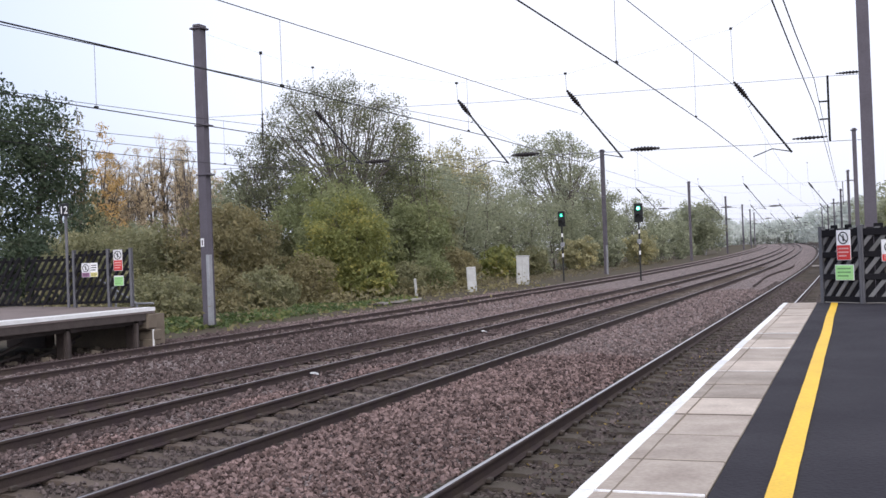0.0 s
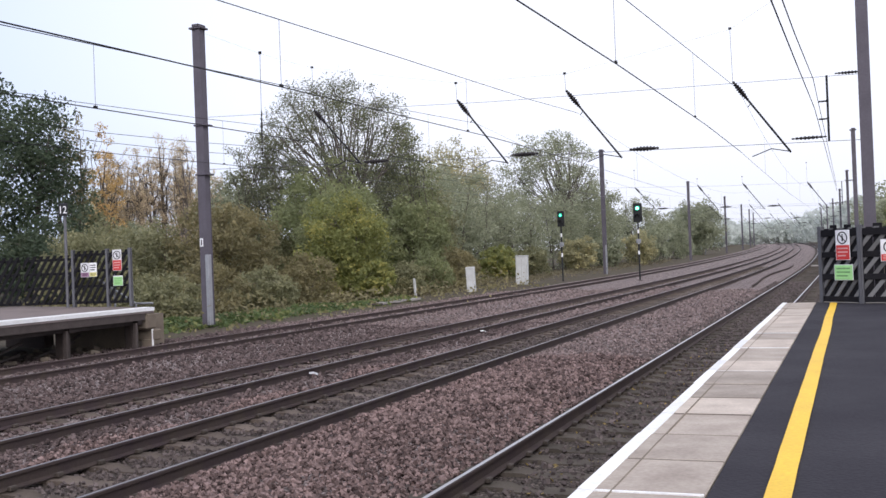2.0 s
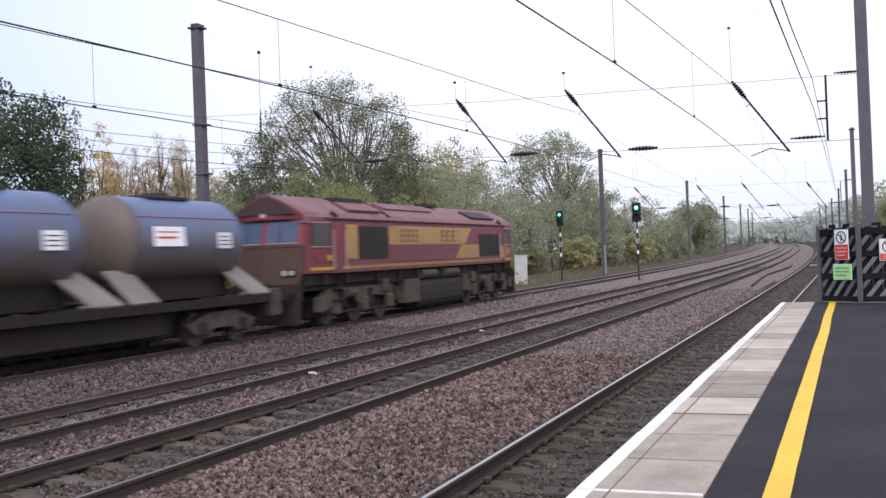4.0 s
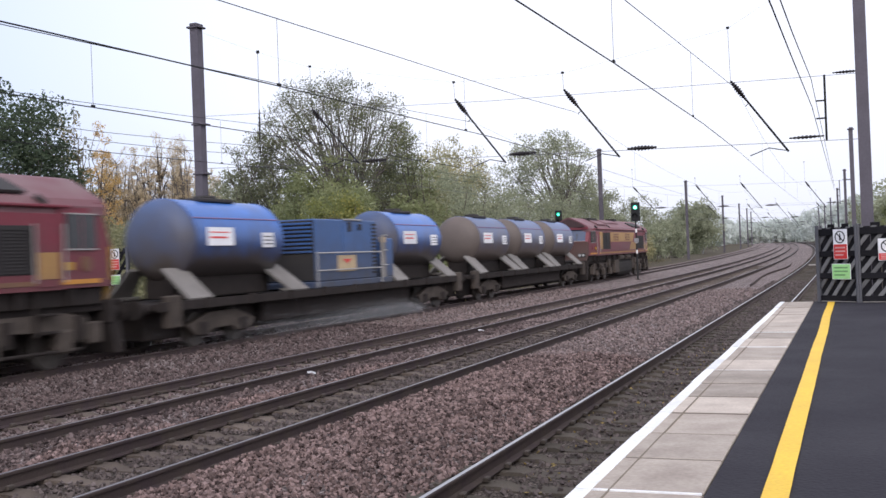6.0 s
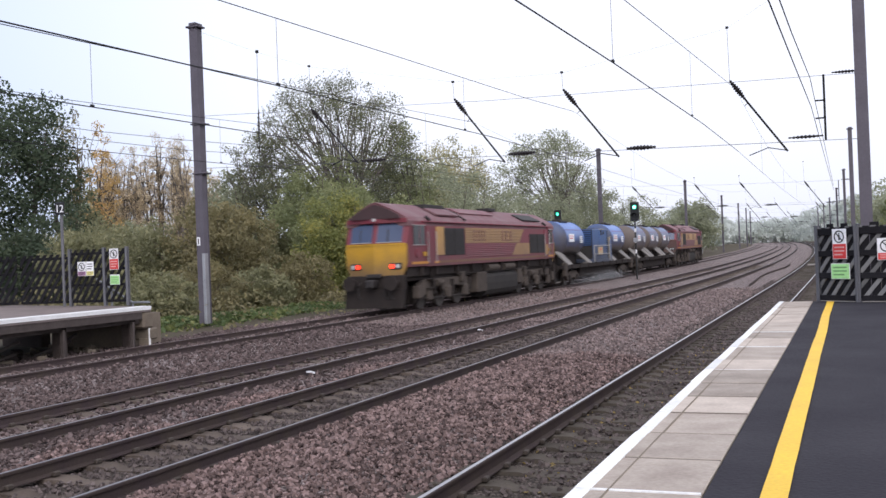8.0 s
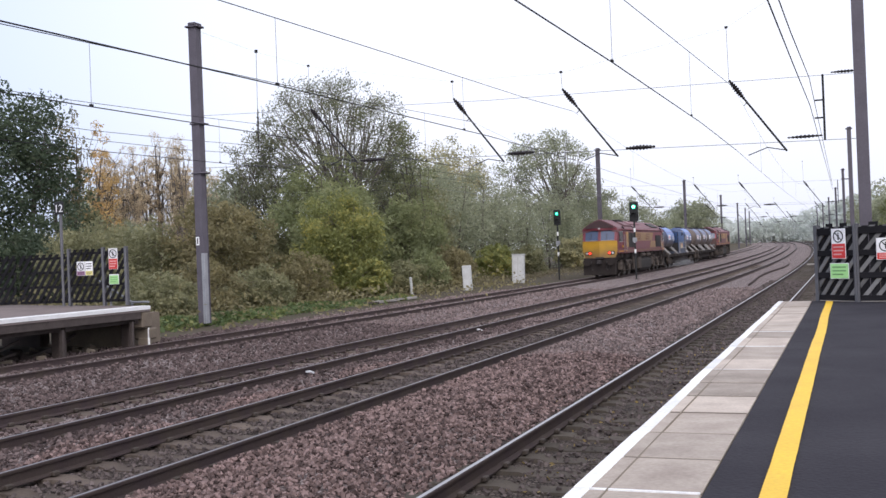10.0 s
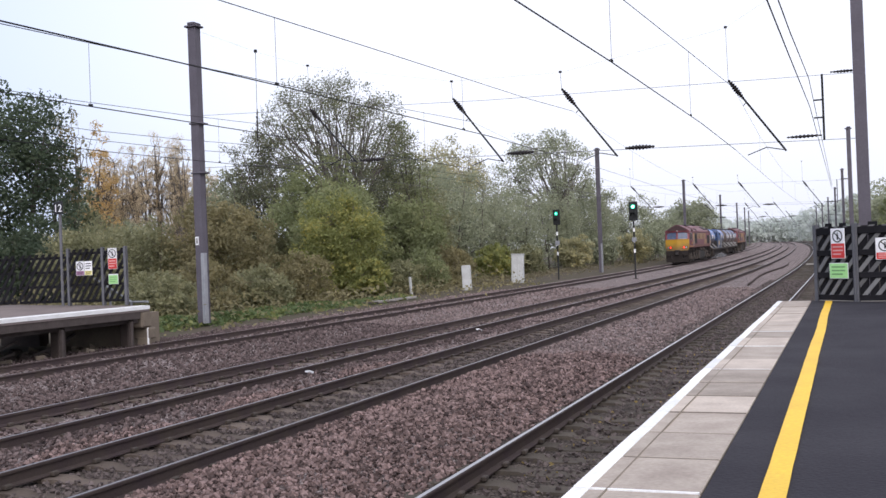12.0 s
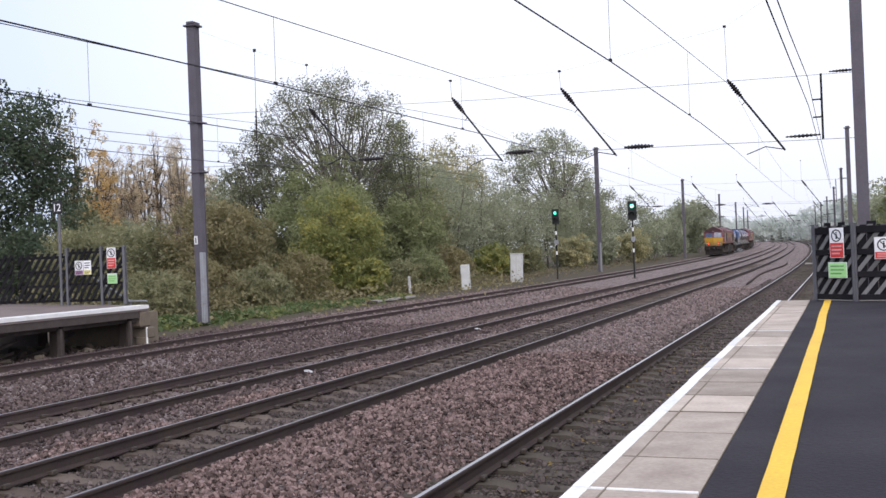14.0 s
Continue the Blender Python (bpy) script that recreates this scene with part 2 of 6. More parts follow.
# ---- ground: one sheet with the track bed raised in it ----
def ground_height(x):
    """Height across the line: ballast under the tracks, the cess, the field beyond."""
    pts = [(-400, 1.0), (-60, .5), (-30, .1), (-22.5, -.05), (-20, -.12), (-18.6, -.2), (-17.4, -.15), (-14.3, -.15), (-13.2, -.24), (-12.2, -.19), (-11.7, -.15), (-11.12, -.15), (-10.95, -.205), (-9.5, -.205), (-9.35, -.15), (-8.75, -.14), (-8.1, -.15), (-7.92, -.215), (-6.34, -.215), (-6.2, -.15), (-5.65, -.13), (-5.0, -.09), (-4.3, -.11), (-3.8, -.2), (-1.3, -.24), (3, -.3), (20, .2), (60, 1), (400, 2)]
    return float(np.interp(x, [a for a, b in pts], [b for a, b in pts]))


def ground_z(x, y):
    return ground_height(x - lat(y)) + rise(y) if y > 0 else ground_height(x)


def build_ground():
    xs = np.concatenate([[-2500, -900, -400, -200, -120, -80, -60], np.arange(-45, -24, 2.0), np.arange(-24, -12, .4), np.arange(-12, -1.2, .16), np.arange(-1, 4, .5), [6, 10, 20, 40, 80, 200, 600, 2500]])
    ys = np.concatenate([[-600, -200, -80, -40, -20], np.arange(-8, 60, 1.0), np.arange(60, 160, 4), np.arange(160, 440, 12), [500, 650, 900, 1400, 2500]])
    v, f, idx = [], [], []
    for y in ys:
        for x in xs:
            z = ground_height(x)
            if -22 < x < -1.4:
                z += .025 * noise.noise((x * 1.3, y * .9, 0)) + .02 * noise.noise((x * 4, y * 3, 2))
            elif x <= -22:
                z += .25 * noise.noise((x * .2, y * .2, 5))
            v.append(along(x, y, z))
    n = len(xs)
    for j in range(len(ys) - 1):
        for i in range(n - 1):
            f.append((j * n + i, j * n + i + 1, (j + 1) * n + i + 1, (j + 1) * n + i))
            xm = (xs[i] + xs[i + 1]) / 2
            idx.append(2 if -3.9 <= xm < 2 or -7.95 < xm < -6.3 and ys[j] < 45 else 0 if -18.6 < xm < -3.9 else 1)
    bed = stony(mat("dark_oily_ballast_bed", (.115, .094, .082), .95, tint=(.066, .054, .047), scale=.8, fine=22, bump=1.0))
    ob = link_np("ground", v, f, None, mats=[BALLAST_BED, EARTH, bed], index=idx, smooth=True)
    tagged(ob, "railway ballast bed and leaf-strewn earth reaching the horizon", "ground", kind="structure")


# ---- ballast stones: loose angular stones lying on the bed ----
CUBE = np.array([(-1, -1, -1), (1, -1, -1), (1, 1, -1), (-1, 1, -1), (-1, -1, 1), (1, -1, 1), (1, 1, 1), (-1, 1, 1)], float)
CUBE_F = np.array([(0, 3, 2, 1), (4, 5, 6, 7), (0, 1, 5, 4), (1, 2, 6, 5), (2, 3, 7, 6), (3, 0, 4, 7)])


def scatter_stones(name, n, x0, x1, y0, y1, size, material, keep, lift, seed, label):
    rng = np.random.default_rng(seed)
    x, y = rng.uniform(x0, x1, n), y0 + (y1 - y0) * rng.random(n) ** 1.5
    ok = np.array([keep(a, b) for a, b in zip(x, y)])
    x, y = x[ok], y[ok]
    n = len(x)
    s = size * rng.uniform(.55, 1.35, (n, 1)) * (1 + y[:, None] / 40)
    v = CUBE[None] * rng.uniform(.45, 1.0, (n, 8, 1)) * rng.uniform(.6, 1.1, (n, 1, 3)) * s[:, None] * .6
    q = rng.normal(size=(n, 4))
    q /= np.linalg.norm(q, axis=1)[:, None]
    w, a, b, c = q.T
    R = np.stack([1 - 2 * (b * b + c * c), 2 * (a * b - c * w), 2 * (a * c + b * w), 2 * (a * b + c * w), 1 - 2 * (a * a + c * c), 2 * (b * c - a * w), 2 * (a * c - b * w), 2 * (b * c + a * w), 1 - 2 * (a * a + b * b)], 1).reshape(n, 3, 3)
    v = np.einsum("nij,nkj->nki", R, v)
    z = np.array([ground_height(i) + rise(j) for i, j in zip(x, y)]) + lift * rng.random(n) + s[:, 0] * .1
    v += np.stack([x + [lat(j) for j in y], y, z], 1)[:, None]
    f = (CUBE_F[None] + 8 * np.arange(n)[:, None, None]).reshape(-1, 4)
    tagged(link_np(name, v.reshape(-1, 3), f, material), label, "ballast", kind="stuff")


def build_ballast():
    def seen(x, y):
        return -x < y * 1.02 + 1.2
    def off_rails(x, y):
        for c in TRACKS.values():
            if abs(x - c) < 1.25:
                k = (y - 4) / .65
                crib = abs(k - round(k)) > .24
                if abs(abs(x - c) - .7525) < .1 or abs(x - c) < .66 and random.random() > ((.22 if c > -9 else .6) if crib else (.02 if c > -9 else .15)):
                    return False
        return seen(x, y)
    def near_side(x, y):
        return x > -8.6 + .25 * math.sin(y * 1.7) and abs(x + 7.13) > .68 and off_rails(x, y)
    def far_side(x, y):
        return x <= -8.6 + .25 * math.sin(y * 1.7) and off_rails(x, y)
    scatter_stones("ballast_stones", 46000, -8.9, -3.7, 3, 20, .033, BALLAST, near_side, .055, 1, "heap of angular pinkish-grey granite track ballast")
    scatter_stones("ballast_stones", 30000, -19.0, -8.3, 8, 30, .035, DARK_BALLAST, far_side, .045, 4, "darker granite ballast between the farther tracks")
    scatter_stones("ballast_stones", 9000, -8.9, -3.7, 20, 50, .034, PALE_BALLAST, near_side, .03, 2, "angular pinkish-grey granite ballast along the middle tracks")
    scatter_stones("ballast_stones", 10000, -19.0, -8.3, 30, 56, .034, PALE_BALLAST, far_side, .03, 5, "angular pinkish-grey granite ballast beside the far track")
    scatter_stones("dirty_ballast_stones", 5200, -7.75, -6.5, 6, 34, .03, OLD_BALLAST, lambda x, y: seen(x, y) and abs((y - 4) / .65 - round((y - 4) / .65)) > .1, .035, 6, "dark oily ballast between the rails of the middle track")
    scatter_stones("dirty_ballast_stones", 9000, -4.0, -1.35, 3, 60, .034, OLD_BALLAST, lambda x, y: seen(x, y) and abs(x + 3.36) > .1 and abs(x + 1.855) > .1, .02, 3, "dark oily ballast beside the platform wall")


# ---- tracks ----
RAIL = [(-.07, -.16), (.07, -.16), (.07, -.148), (.012, -.128), (.01, -.04), (.036, -.03), (.036, -.006), (.03, -.001), (.019, 0), (-.023, 0), (-.03, -.001), (-.036, -.006), (-.036, -.03), (-.01, -.04), (-.012, -.128), (-.07, -.148)]
RUN = [-60, -30, -12, 0, 12, 24, 36, 48] + list(range(56, 460, 12))


def build_track(name, c, near, far, dull):
    track = empty("track_" + name, pose(0, 0, 0), "railway track with worn steel rails on concrete sleepers" if not dull else "rusty-sided railway track lying low in its ballast", "track", kind="structure")
    for s in (-.7525, .7525):
        v, f = sweep(RAIL, c + s, 0, RUN)
        n = len(RAIL)
        index = [1 if k == 8 else 0 for _ in range(len(RUN) - 1) for k in range(n)]
        tagged(link_np("rail", v, f, None, track, [RAIL_SIDE, RAIL_DULL if dull else RAIL_BRIGHT if name == "one" else RAIL_TOP], index), "steel rail with a shiny worn head")
    bm = bmesh.new()
    prism(bm, [(-1.25, -.12), (1.25, -.12), (1.25, -.01), (1.21, 0), (.5, 0), (.38, -.035), (-.38, -.035), (-.5, 0), (-1.21, 0), (-1.25, -.01)], -.13, .13)
    me = bpy.data.meshes.new("sleeper")
    bm.to_mesh(me)
    bm.free()
    me.materials.append(OILY_SLEEPER if name == "one" or dull else SLEEPER)
    clip = boxes(((-.13, -.05, 0), (-.075, .05, .05), .01), ((.075, -.05, 0), (.13, .05, .05), .01))
    cm = bpy.data.meshes.new("rail_clip")
    clip.to_mesh(cm)
    clip.free()
    cm.materials.append(CLIP)
    y, i = near, 0
    rng = random.Random(c)
    while y < far:
        ob = new("sleeper", me)
        ob.parent = track
        p = along(c + rng.uniform(-.02, .02), y, (-.168 if not dull else -.185) + rng.uniform(-.006, .006))
        ob.matrix_world = pose(*p, 0, rng.uniform(-.4, .4), rng.uniform(-.8, .8))
        if 2 < y < 22 and not dull:
            for s in (-.7525, .7525):
                k = new("rail_clip", cm)
                k.parent = track
                k.matrix_world = pose(*along(c + s, y, -.158))
        y += .65


# ---- platforms ----
def build_near_platform():
    end, edge = 19.55, -1.19
    pf = empty("platform_near", pose(0, 0, 0), "station platform of black tarmac with pale coping slabs", "platform", kind="structure")
    part("platform_body", prism(bmesh.new(), [(edge + .12, -.5), (9, -.5), (9, .86), (edge + .12, .86)], -14, end), BRICKWORK, pf)
    bm = bmesh.new()
    nx, ny = 30, 70
    grid = [[bm.verts.new((-.618 + (9.588 * i / nx) , -14 + (end + 14) * j / ny, .917 + .006 * noise.noise((i * .7, j * .5, 3)) * (0 < i < nx))) for i in range(nx + 1)] for j in range(ny + 1)]
    for j in range(ny):
        for i in range(nx):
            bm.faces.new((grid[j][i], grid[j][i + 1], grid[j + 1][i + 1], grid[j + 1][i]))
    part("tarmac", bm, TARMAC, pf, "dark smooth platform tarmac", smooth=True)
    part("tarmac_bed", boxes(((-.618, -14, .86), (8.97, end - .01, .9))), TARMAC, pf)
    # yellow line, slightly uneven along its edges
    v, f = [], []
    for i in range(81):
        y = -14 + (end - .2 + 14) * i / 80
        w = .055 + .004 * noise.noise((y * 3, 0, 0))
        x = -.331 + .012 * noise.noise((y * .35, 7, 0))
        v += [(x - w, y, .923), (x + w, y, .923), (x - w, y, .926), (x + w, y, .926)]
    for i in range(80):
        a = 4 * i
        f += [(a + 2, a + 3, a + 7, a + 6), (a, a + 2, a + 6, a + 4), (a + 3, a + 1, a + 5, a + 7)]
    tagged(link_np("yellow_line", v, f, YELLOW_LINE, pf), "painted yellow safety line")
    # coping slabs of uneven length, the white nosing along their edge
    rng = random.Random(5)
    y = -6.0
    joints = [4.55, 5.28, 6.01, 6.77, 7.52, 8.24, 9.1, 9.9, 11.16, 12.1, 13.0, 14.6, 16.2, 17.9, 19.5]
    cuts = [y + .75 * i for i in range(14)] + joints
    for a, b in zip(cuts, cuts[1:]):
        dz = rng.uniform(-.004, .004)
        part("slab", boxes(((edge + .004, a + .012, .85), (-.628, b - .012, .918 + dz), .006)), SLAB, pf)
        white = any(abs(a - q) < .02 for q in (4.55, 9.1, 13.0, 11.16))
        part("joint", boxes(((edge + .08, a - .01, .88), (-.633, a + .01, .9205 if white else .9165))), WHITE_LINE if white else JOINT, pf)
        part("slab_edge_paint", boxes(((edge - .004, a + .008, .852), (edge + .075, b - .008, .9225 + dz), .003)), WHITE_LINE, pf)
    part("seam", boxes(((edge + .15, -6, .9), (edge + .157, end - .05, .9215))), SEAM, pf)
    part("platform_wall", prism(bmesh.new(), [(edge + .1, -.5), (edge + .14, -.5), (edge + .14, .85), (edge + .1, .85)], -14, end + .02), BRICKWORK, pf)


build_ground()
build_ballast()
for nm, c in TRACKS.items():
    build_track(nm, c, 4 - .65 * 22 if nm != "four" else 14 - .65 * 30, {"one": 125, "two": 100, "three": 90, "four": 70}[nm], nm == "four")
build_near_platform()


# ---- trees ----
def tube_np(path, radii, sides):
    """Rings and faces of one tapered branch."""
    path = np.asarray(path)
    d = np.gradient(path, axis=0)
    d /= np.linalg.norm(d, axis=1)[:, None] + 1e-9
    ref = np.array([0.31, .95, .02]) if abs(d[0][2]) > .5 else np.array([0, 0, 1.0])
    u = np.cross(d, ref)
    u /= np.linalg.norm(u, axis=1)[:, None] + 1e-9
    w = np.cross(d, u)
    a = np.linspace(0, 2 * np.pi, sides, endpoint=False)
    v = path[:, None] + np.asarray(radii)[:, None, None] * (np.cos(a)[None, :, None] * u[:, None] + np.sin(a)[None, :, None] * w[:, None])
    f = [(i * sides + k, i * sides + (k + 1) % sides, (i + 1) * sides + (k + 1) % sides, (i + 1) * sides + k) for i in range(len(path) - 1) for k in range(sides)]
    return v.reshape(-1, 3), np.array(f)


def bent(a, b, n, wob, rng, sag=0.0):
    t = np.linspace(0, 1, n)[:, None]
    p = a * (1 - t) + b * t + np.sin(t * np.pi) * rng.normal(0, wob, (1, 3)) + rng.normal(0, wob * .25, (n, 3)) * (t > 0) * (t < 1)
    p[:, 2] -= sag * (t[:, 0] ** 2)
    return p


def make_tree(name, x, y, height, width, leaves, leaf_size, leaf, seed, label, category="tree", bare=.2, stems=1, clumps=150, tuft=1.0, limbs=14, square=.5, fan=False):
    """Trunk and limbs, twigs that reach the clumps of an uneven crown, leaves in the clumps; bare is where the crown begins."""
    leaves, leaf_size = int(leaves * .8), leaf_size * 1.1
    rng = np.random.default_rng(seed)
    base = np.array([x, y, ground_z(x, y) - .1])
    wv, wf, count = [], [], 0

    def add(path, r0, r1, sides):
        nonlocal count
        v, f = tube_np(path, np.linspace(r0, r1, len(path)), sides)
        wv.append(v)
        wf.append(f + count)
        count += len(v)

    mid = np.array([0, 0, height * (bare + (1 - bare) * .48)])
    rad = np.array([width / 2, width / 2, height * (1 - bare) * .52])
    r = height * .015 / stems ** .4
    nodes = []
    for s in range(stems):
        a = rng.uniform(0, 6.28)
        off = np.array([math.cos(a), math.sin(a), 0]) * (.12 * width * (stems > 1))
        top = off * 2.2 + np.array([rng.normal(0, .04) * width, rng.normal(0, .04) * width, height * (rng.uniform(.5, .6) if fan else rng.uniform(.74, .86))])
        trunk = bent(off, top, 9, .015 * height, rng)
        add(trunk, r, r * .2, 7)
        nodes += list(trunk[3:])
        for i in range(max(4, limbs // stems)):
            k = int(rng.integers(2, 7))
            th = i * 2.4 + rng.normal(0, .4)
            tip = mid + rad * np.array([math.cos(th) * .62, math.sin(th) * .62, rng.uniform(-.35, .7)])
            if fan:
                k, out = int(rng.integers(3, 7)), math.sqrt((i + .5) / (limbs / stems))
                tip = mid + rad * np.array([math.cos(th) * out, math.sin(th) * out, 1.05 * math.sqrt(1.1 - out * out) - .25]) * rng.uniform(.8, .95)
            tip[2] = max(tip[2], trunk[k][2] + .05 * height)
            limb = bent(trunk[k], tip, 7, .018 * height, rng)
            add(limb, r * (.55 if fan else .42), r * .12, 5)
            nodes += list(limb[2:])
    nodes = np.array(nodes)
    # clump centres fill the crown, thickest towards its outside
    d = rng.normal(0, 1, (clumps, 3))
    d /= np.linalg.norm(d, axis=1)[:, None]
    lump = np.array([1 + .22 * noise.noise(tuple(q * 1.7 + seed * 3.1)) + .1 * noise.noise(tuple(q * 4.5 + seed)) for q in d])
    cen = mid + rad * d * (rng.uniform(.12, 1, clumps) ** square * (1 + (lump - 1) * (.6 if fan else 1)) * .93)[:, None]
    cen[:, 2] = np.maximum(cen[:, 2], .25)
    for c in cen:
        low = nodes[:, 2] < c[2] + .05 * height
        dist = np.linalg.norm(nodes - c, axis=1) + np.where(low, 0, height)
        o = nodes[int(dist.argmin())]
        tw = bent(o, c, 4, .012 * height, rng)
        add(tw, r * .13, r * .035, 3)
        for _ in range(3 if fan and y < 70 else 1 if y < 70 else 0):
            add(bent(tw[2], c + rng.normal(0, .05, 3) * width, 3, .01, rng)[1:], r * .06, r * .02, 3)
    thing = empty(name, pose(*base), label, category)
    # far trunks take the bark with haze in its colour
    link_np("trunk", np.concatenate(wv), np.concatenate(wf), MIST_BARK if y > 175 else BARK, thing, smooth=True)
    size = tuft * .062 * (width * width * height) ** (1 / 3) * rng.uniform(.6, 1.25, clumps)
    weight = size ** 1.6
    pick = rng.choice(clumps, leaves, p=weight / weight.sum())
    q = rng.normal(0, 1, (leaves, 3))
    q *= (rng.random((leaves, 1)) ** .45) / np.linalg.norm(q, axis=1)[:, None] * 1.75
    c = cen[pick] + q * size[pick][:, None] * np.array([1, 1, .8])
    c[:, 2] = np.maximum(c[:, 2], .08)
    nrm = rng.normal(0, 1, (leaves, 3)) + [0, 0, .5]
    nrm /= np.linalg.norm(nrm, axis=1)[:, None]
    u = np.cross(nrm, rng.normal(0, 1, (leaves, 3)))
    u /= np.linalg.norm(u, axis=1)[:, None] + 1e-9
    w = np.cross(nrm, u)
    s = leaf_size * rng.uniform(.5, 1.3, (leaves, 1))
    v = np.stack([c - u * s, c + w * s * .55, c + u * s, c - w * s * .55], 1).reshape(-1, 3)
    tagged(link_np("crown", v, np.arange(4 * leaves).reshape(-1, 4), leaf, thing), kind="stuff")
    return thing


DARK_LEAF = leaf_mat("dark_green_leaves", (.04, .056, .036), (.075, .09, .055))
FALLEN_LEAF = leaf_mat("dull_yellow_fallen_leaves", (.15, .11, .04), (.26, .18, .05))
GOLDEN_LEAF = leaf_mat("golden_poplar_leaves", (.32, .22, .1), (.42, .29, .13))
CROWN_LEAF = leaf_mat("thinning_grey_olive_leaves", (.092, .1, .064), (.15, .15, .092))
OLIVE_LEAF = leaf_mat("olive_leaves", (.125, .14, .072), (.2, .2, .105))
SCRUB_LEAF = leaf_mat("dull_scrub_leaves", (.13, .13, .076), (.2, .185, .105))
# grey-green lightened so that the leaf colour carries some of the mist
GREY_LEAF = leaf_mat("grey_green_hazed_leaves", (.172, .183, .13), (.222, .23, .164))
YELLOW_LEAF = leaf_mat("yellowing_leaves", (.128, .138, .05), (.26, .225, .066))
GOLD_LEAF = leaf_mat("pale_gold_leaves", (0.210, 0.200, 0.122), (0.330, 0.280, 0.146))
RUST_LEAF = leaf_mat("rusty_brown_leaves", (.128, .114, .062), (.185, .155, .082))
# poplar orange, with some haze mixed in as paleness
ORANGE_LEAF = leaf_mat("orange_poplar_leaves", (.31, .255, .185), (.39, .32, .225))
# leaves of the far woods, paled in the colour to imitate haze
HAZE_LEAF = leaf_mat("haze_paled_leaves", (.34, .36, .36), (.4, .415, .415))
IVY_LEAF = leaf_mat("ground_plant_leaves", (.065, .09, .037), (.19, .185, .07))
DRY_GRASS = leaf_mat("dry_grass_blades", (.1, .088, .058), (.16, .135, .085))


def build_trees():
    T = make_tree
    T("tree", -45.2, 46, 13.9, 10, 30000, .12, DARK_LEAF, 1, "dark green broadleaf tree behind the far platform", bare=.06, stems=2, clumps=170)
    T("tree", -49.5, 43, 12.3, 8, 9000, .17, DARK_LEAF, 2, "dark green broadleaf tree behind the far platform", bare=.06, stems=2)
    T("tree", -42.3, 50, 5.6, 5.0, 7000, .1, SCRUB_LEAF, 5, "lower brownish tree behind the far platform", bare=.0, stems=2, clumps=90)
    T("tree", -45.6, 52, 12.4, 3.6, 3200, .1, RUST_LEAF, 3, "half-bare tree with browning leaves", bare=.25, stems=2, clumps=110, tuft=.8)
    T("poplar", -50.4, 61, 12.6, 2.8, 6000, .085, GOLDEN_LEAF, 4, "slim orange-leaved poplar behind the station", bare=.05, clumps=110, tuft=.9)
    for i, (x, y, w, h) in enumerate([(-70.0, 86, 2.4, 14.0), (-69.9, 88, 2.6, 14.4), (-69.9, 90, 2.2, 13.7), (-65.3, 86, 2.6, 14.6), (-65.4, 88, 2.8, 15.6), (-65.1, 90, 2.9, 15.5), (-61.6, 86, 2.6, 14.5), (-60.8, 88, 2.4, 11.9), (-60.2, 90, 2.2, 11.1), (-67.6, 87, 2.6, 13.2), (-63.2, 89, 2.6, 14.2), (-72.4, 88, 2.6, 13.8)]):
        T("poplar", x, y, h + .6, w * .98, 9000, .07, ORANGE_LEAF, 10 + i, "tall thin poplar with pale orange leaves", bare=.0, clumps=190, tuft=.85, limbs=20, square=.62)
    T("tree", -32.4, 62.5, 14.9, 12.8, 56000, .068, CROWN_LEAF, 20, "tall spreading tree thinning in autumn, branches showing", bare=.14, stems=2, clumps=700, tuft=.52, limbs=64, square=.36, fan=True)
    T("tree", -37.4, 61, 11.2, 6, 8000, .08, CROWN_LEAF, 34, "half-bare grey tree beside the tall spreading tree", bare=.2, stems=2, clumps=150, tuft=.7, limbs=24, fan=True)
    T("tree", -28.9, 66, 11.6, 6.2, 11000, .085, OLIVE_LEAF, 35, "olive tree leaning out beside the tall spreading tree", bare=.1, stems=2, clumps=150, tuft=.8, limbs=24, fan=True)
    T("tree", -39.2, 60, 8.5, 5.5, 6000, .12, GREY_LEAF, 31, "small grey-green tree in the scrub", bare=.05, stems=2, tuft=.9)
    T("tree", -30, 57, 8.2, 8, 22000, .1, OLIVE_LEAF, 21, "olive-green tree in the trackside scrub", bare=.0, stems=3)
    T("bush", -27.3, 41.5, 5.2, 5.4, 20000, .08, RUST_LEAF, 22, "large brownish hawthorn bush", "bush", bare=.0, stems=4, clumps=200)
    T("bush", -30.8, 40, 4.4, 5, 17000, .08, SCRUB_LEAF, 23, "tangled olive-brown bush beside the mast", "bush", bare=.0, stems=4, clumps=170)
    T("bush", -35.2, 42, 4.3, 6, 17000, .08, SCRUB_LEAF, 24, "tangled grey-green scrub behind the platform end", "bush", bare=.0, stems=4, clumps=170)
    T("bush", -33.2, 56, 4.6, 5.6, 9000, .11, SCRUB_LEAF, 36, "tangled olive-brown scrub under the tall tree", "bush", bare=.0, stems=4, clumps=150)
    T("bush", -40.5, 44, 4.6, 6.5, 9000, .11, DARK_LEAF, 32, "tangled dark green scrub behind the far fence", "bush", bare=.0, stems=4, clumps=160)
    T("bush", -24.9, 48.5, 5.8, 5.2, 22000, .085, YELLOW_LEAF, 25, "bush with yellowing leaves near the line", "bush", bare=.0, stems=3, clumps=210)
    T("bush", -22.7, 47.3, 2.2, 2.8, 5000, .1, YELLOW_LEAF, 26, "low yellow-green bush by the track", "bush", bare=.0, stems=3, clumps=90)
    T("bush", -27.5, 53.5, 6.6, 5.5, 20000, .09, OLIVE_LEAF, 27, "dense olive-green bush beside the line", "bush", bare=.0, stems=3, clumps=180)
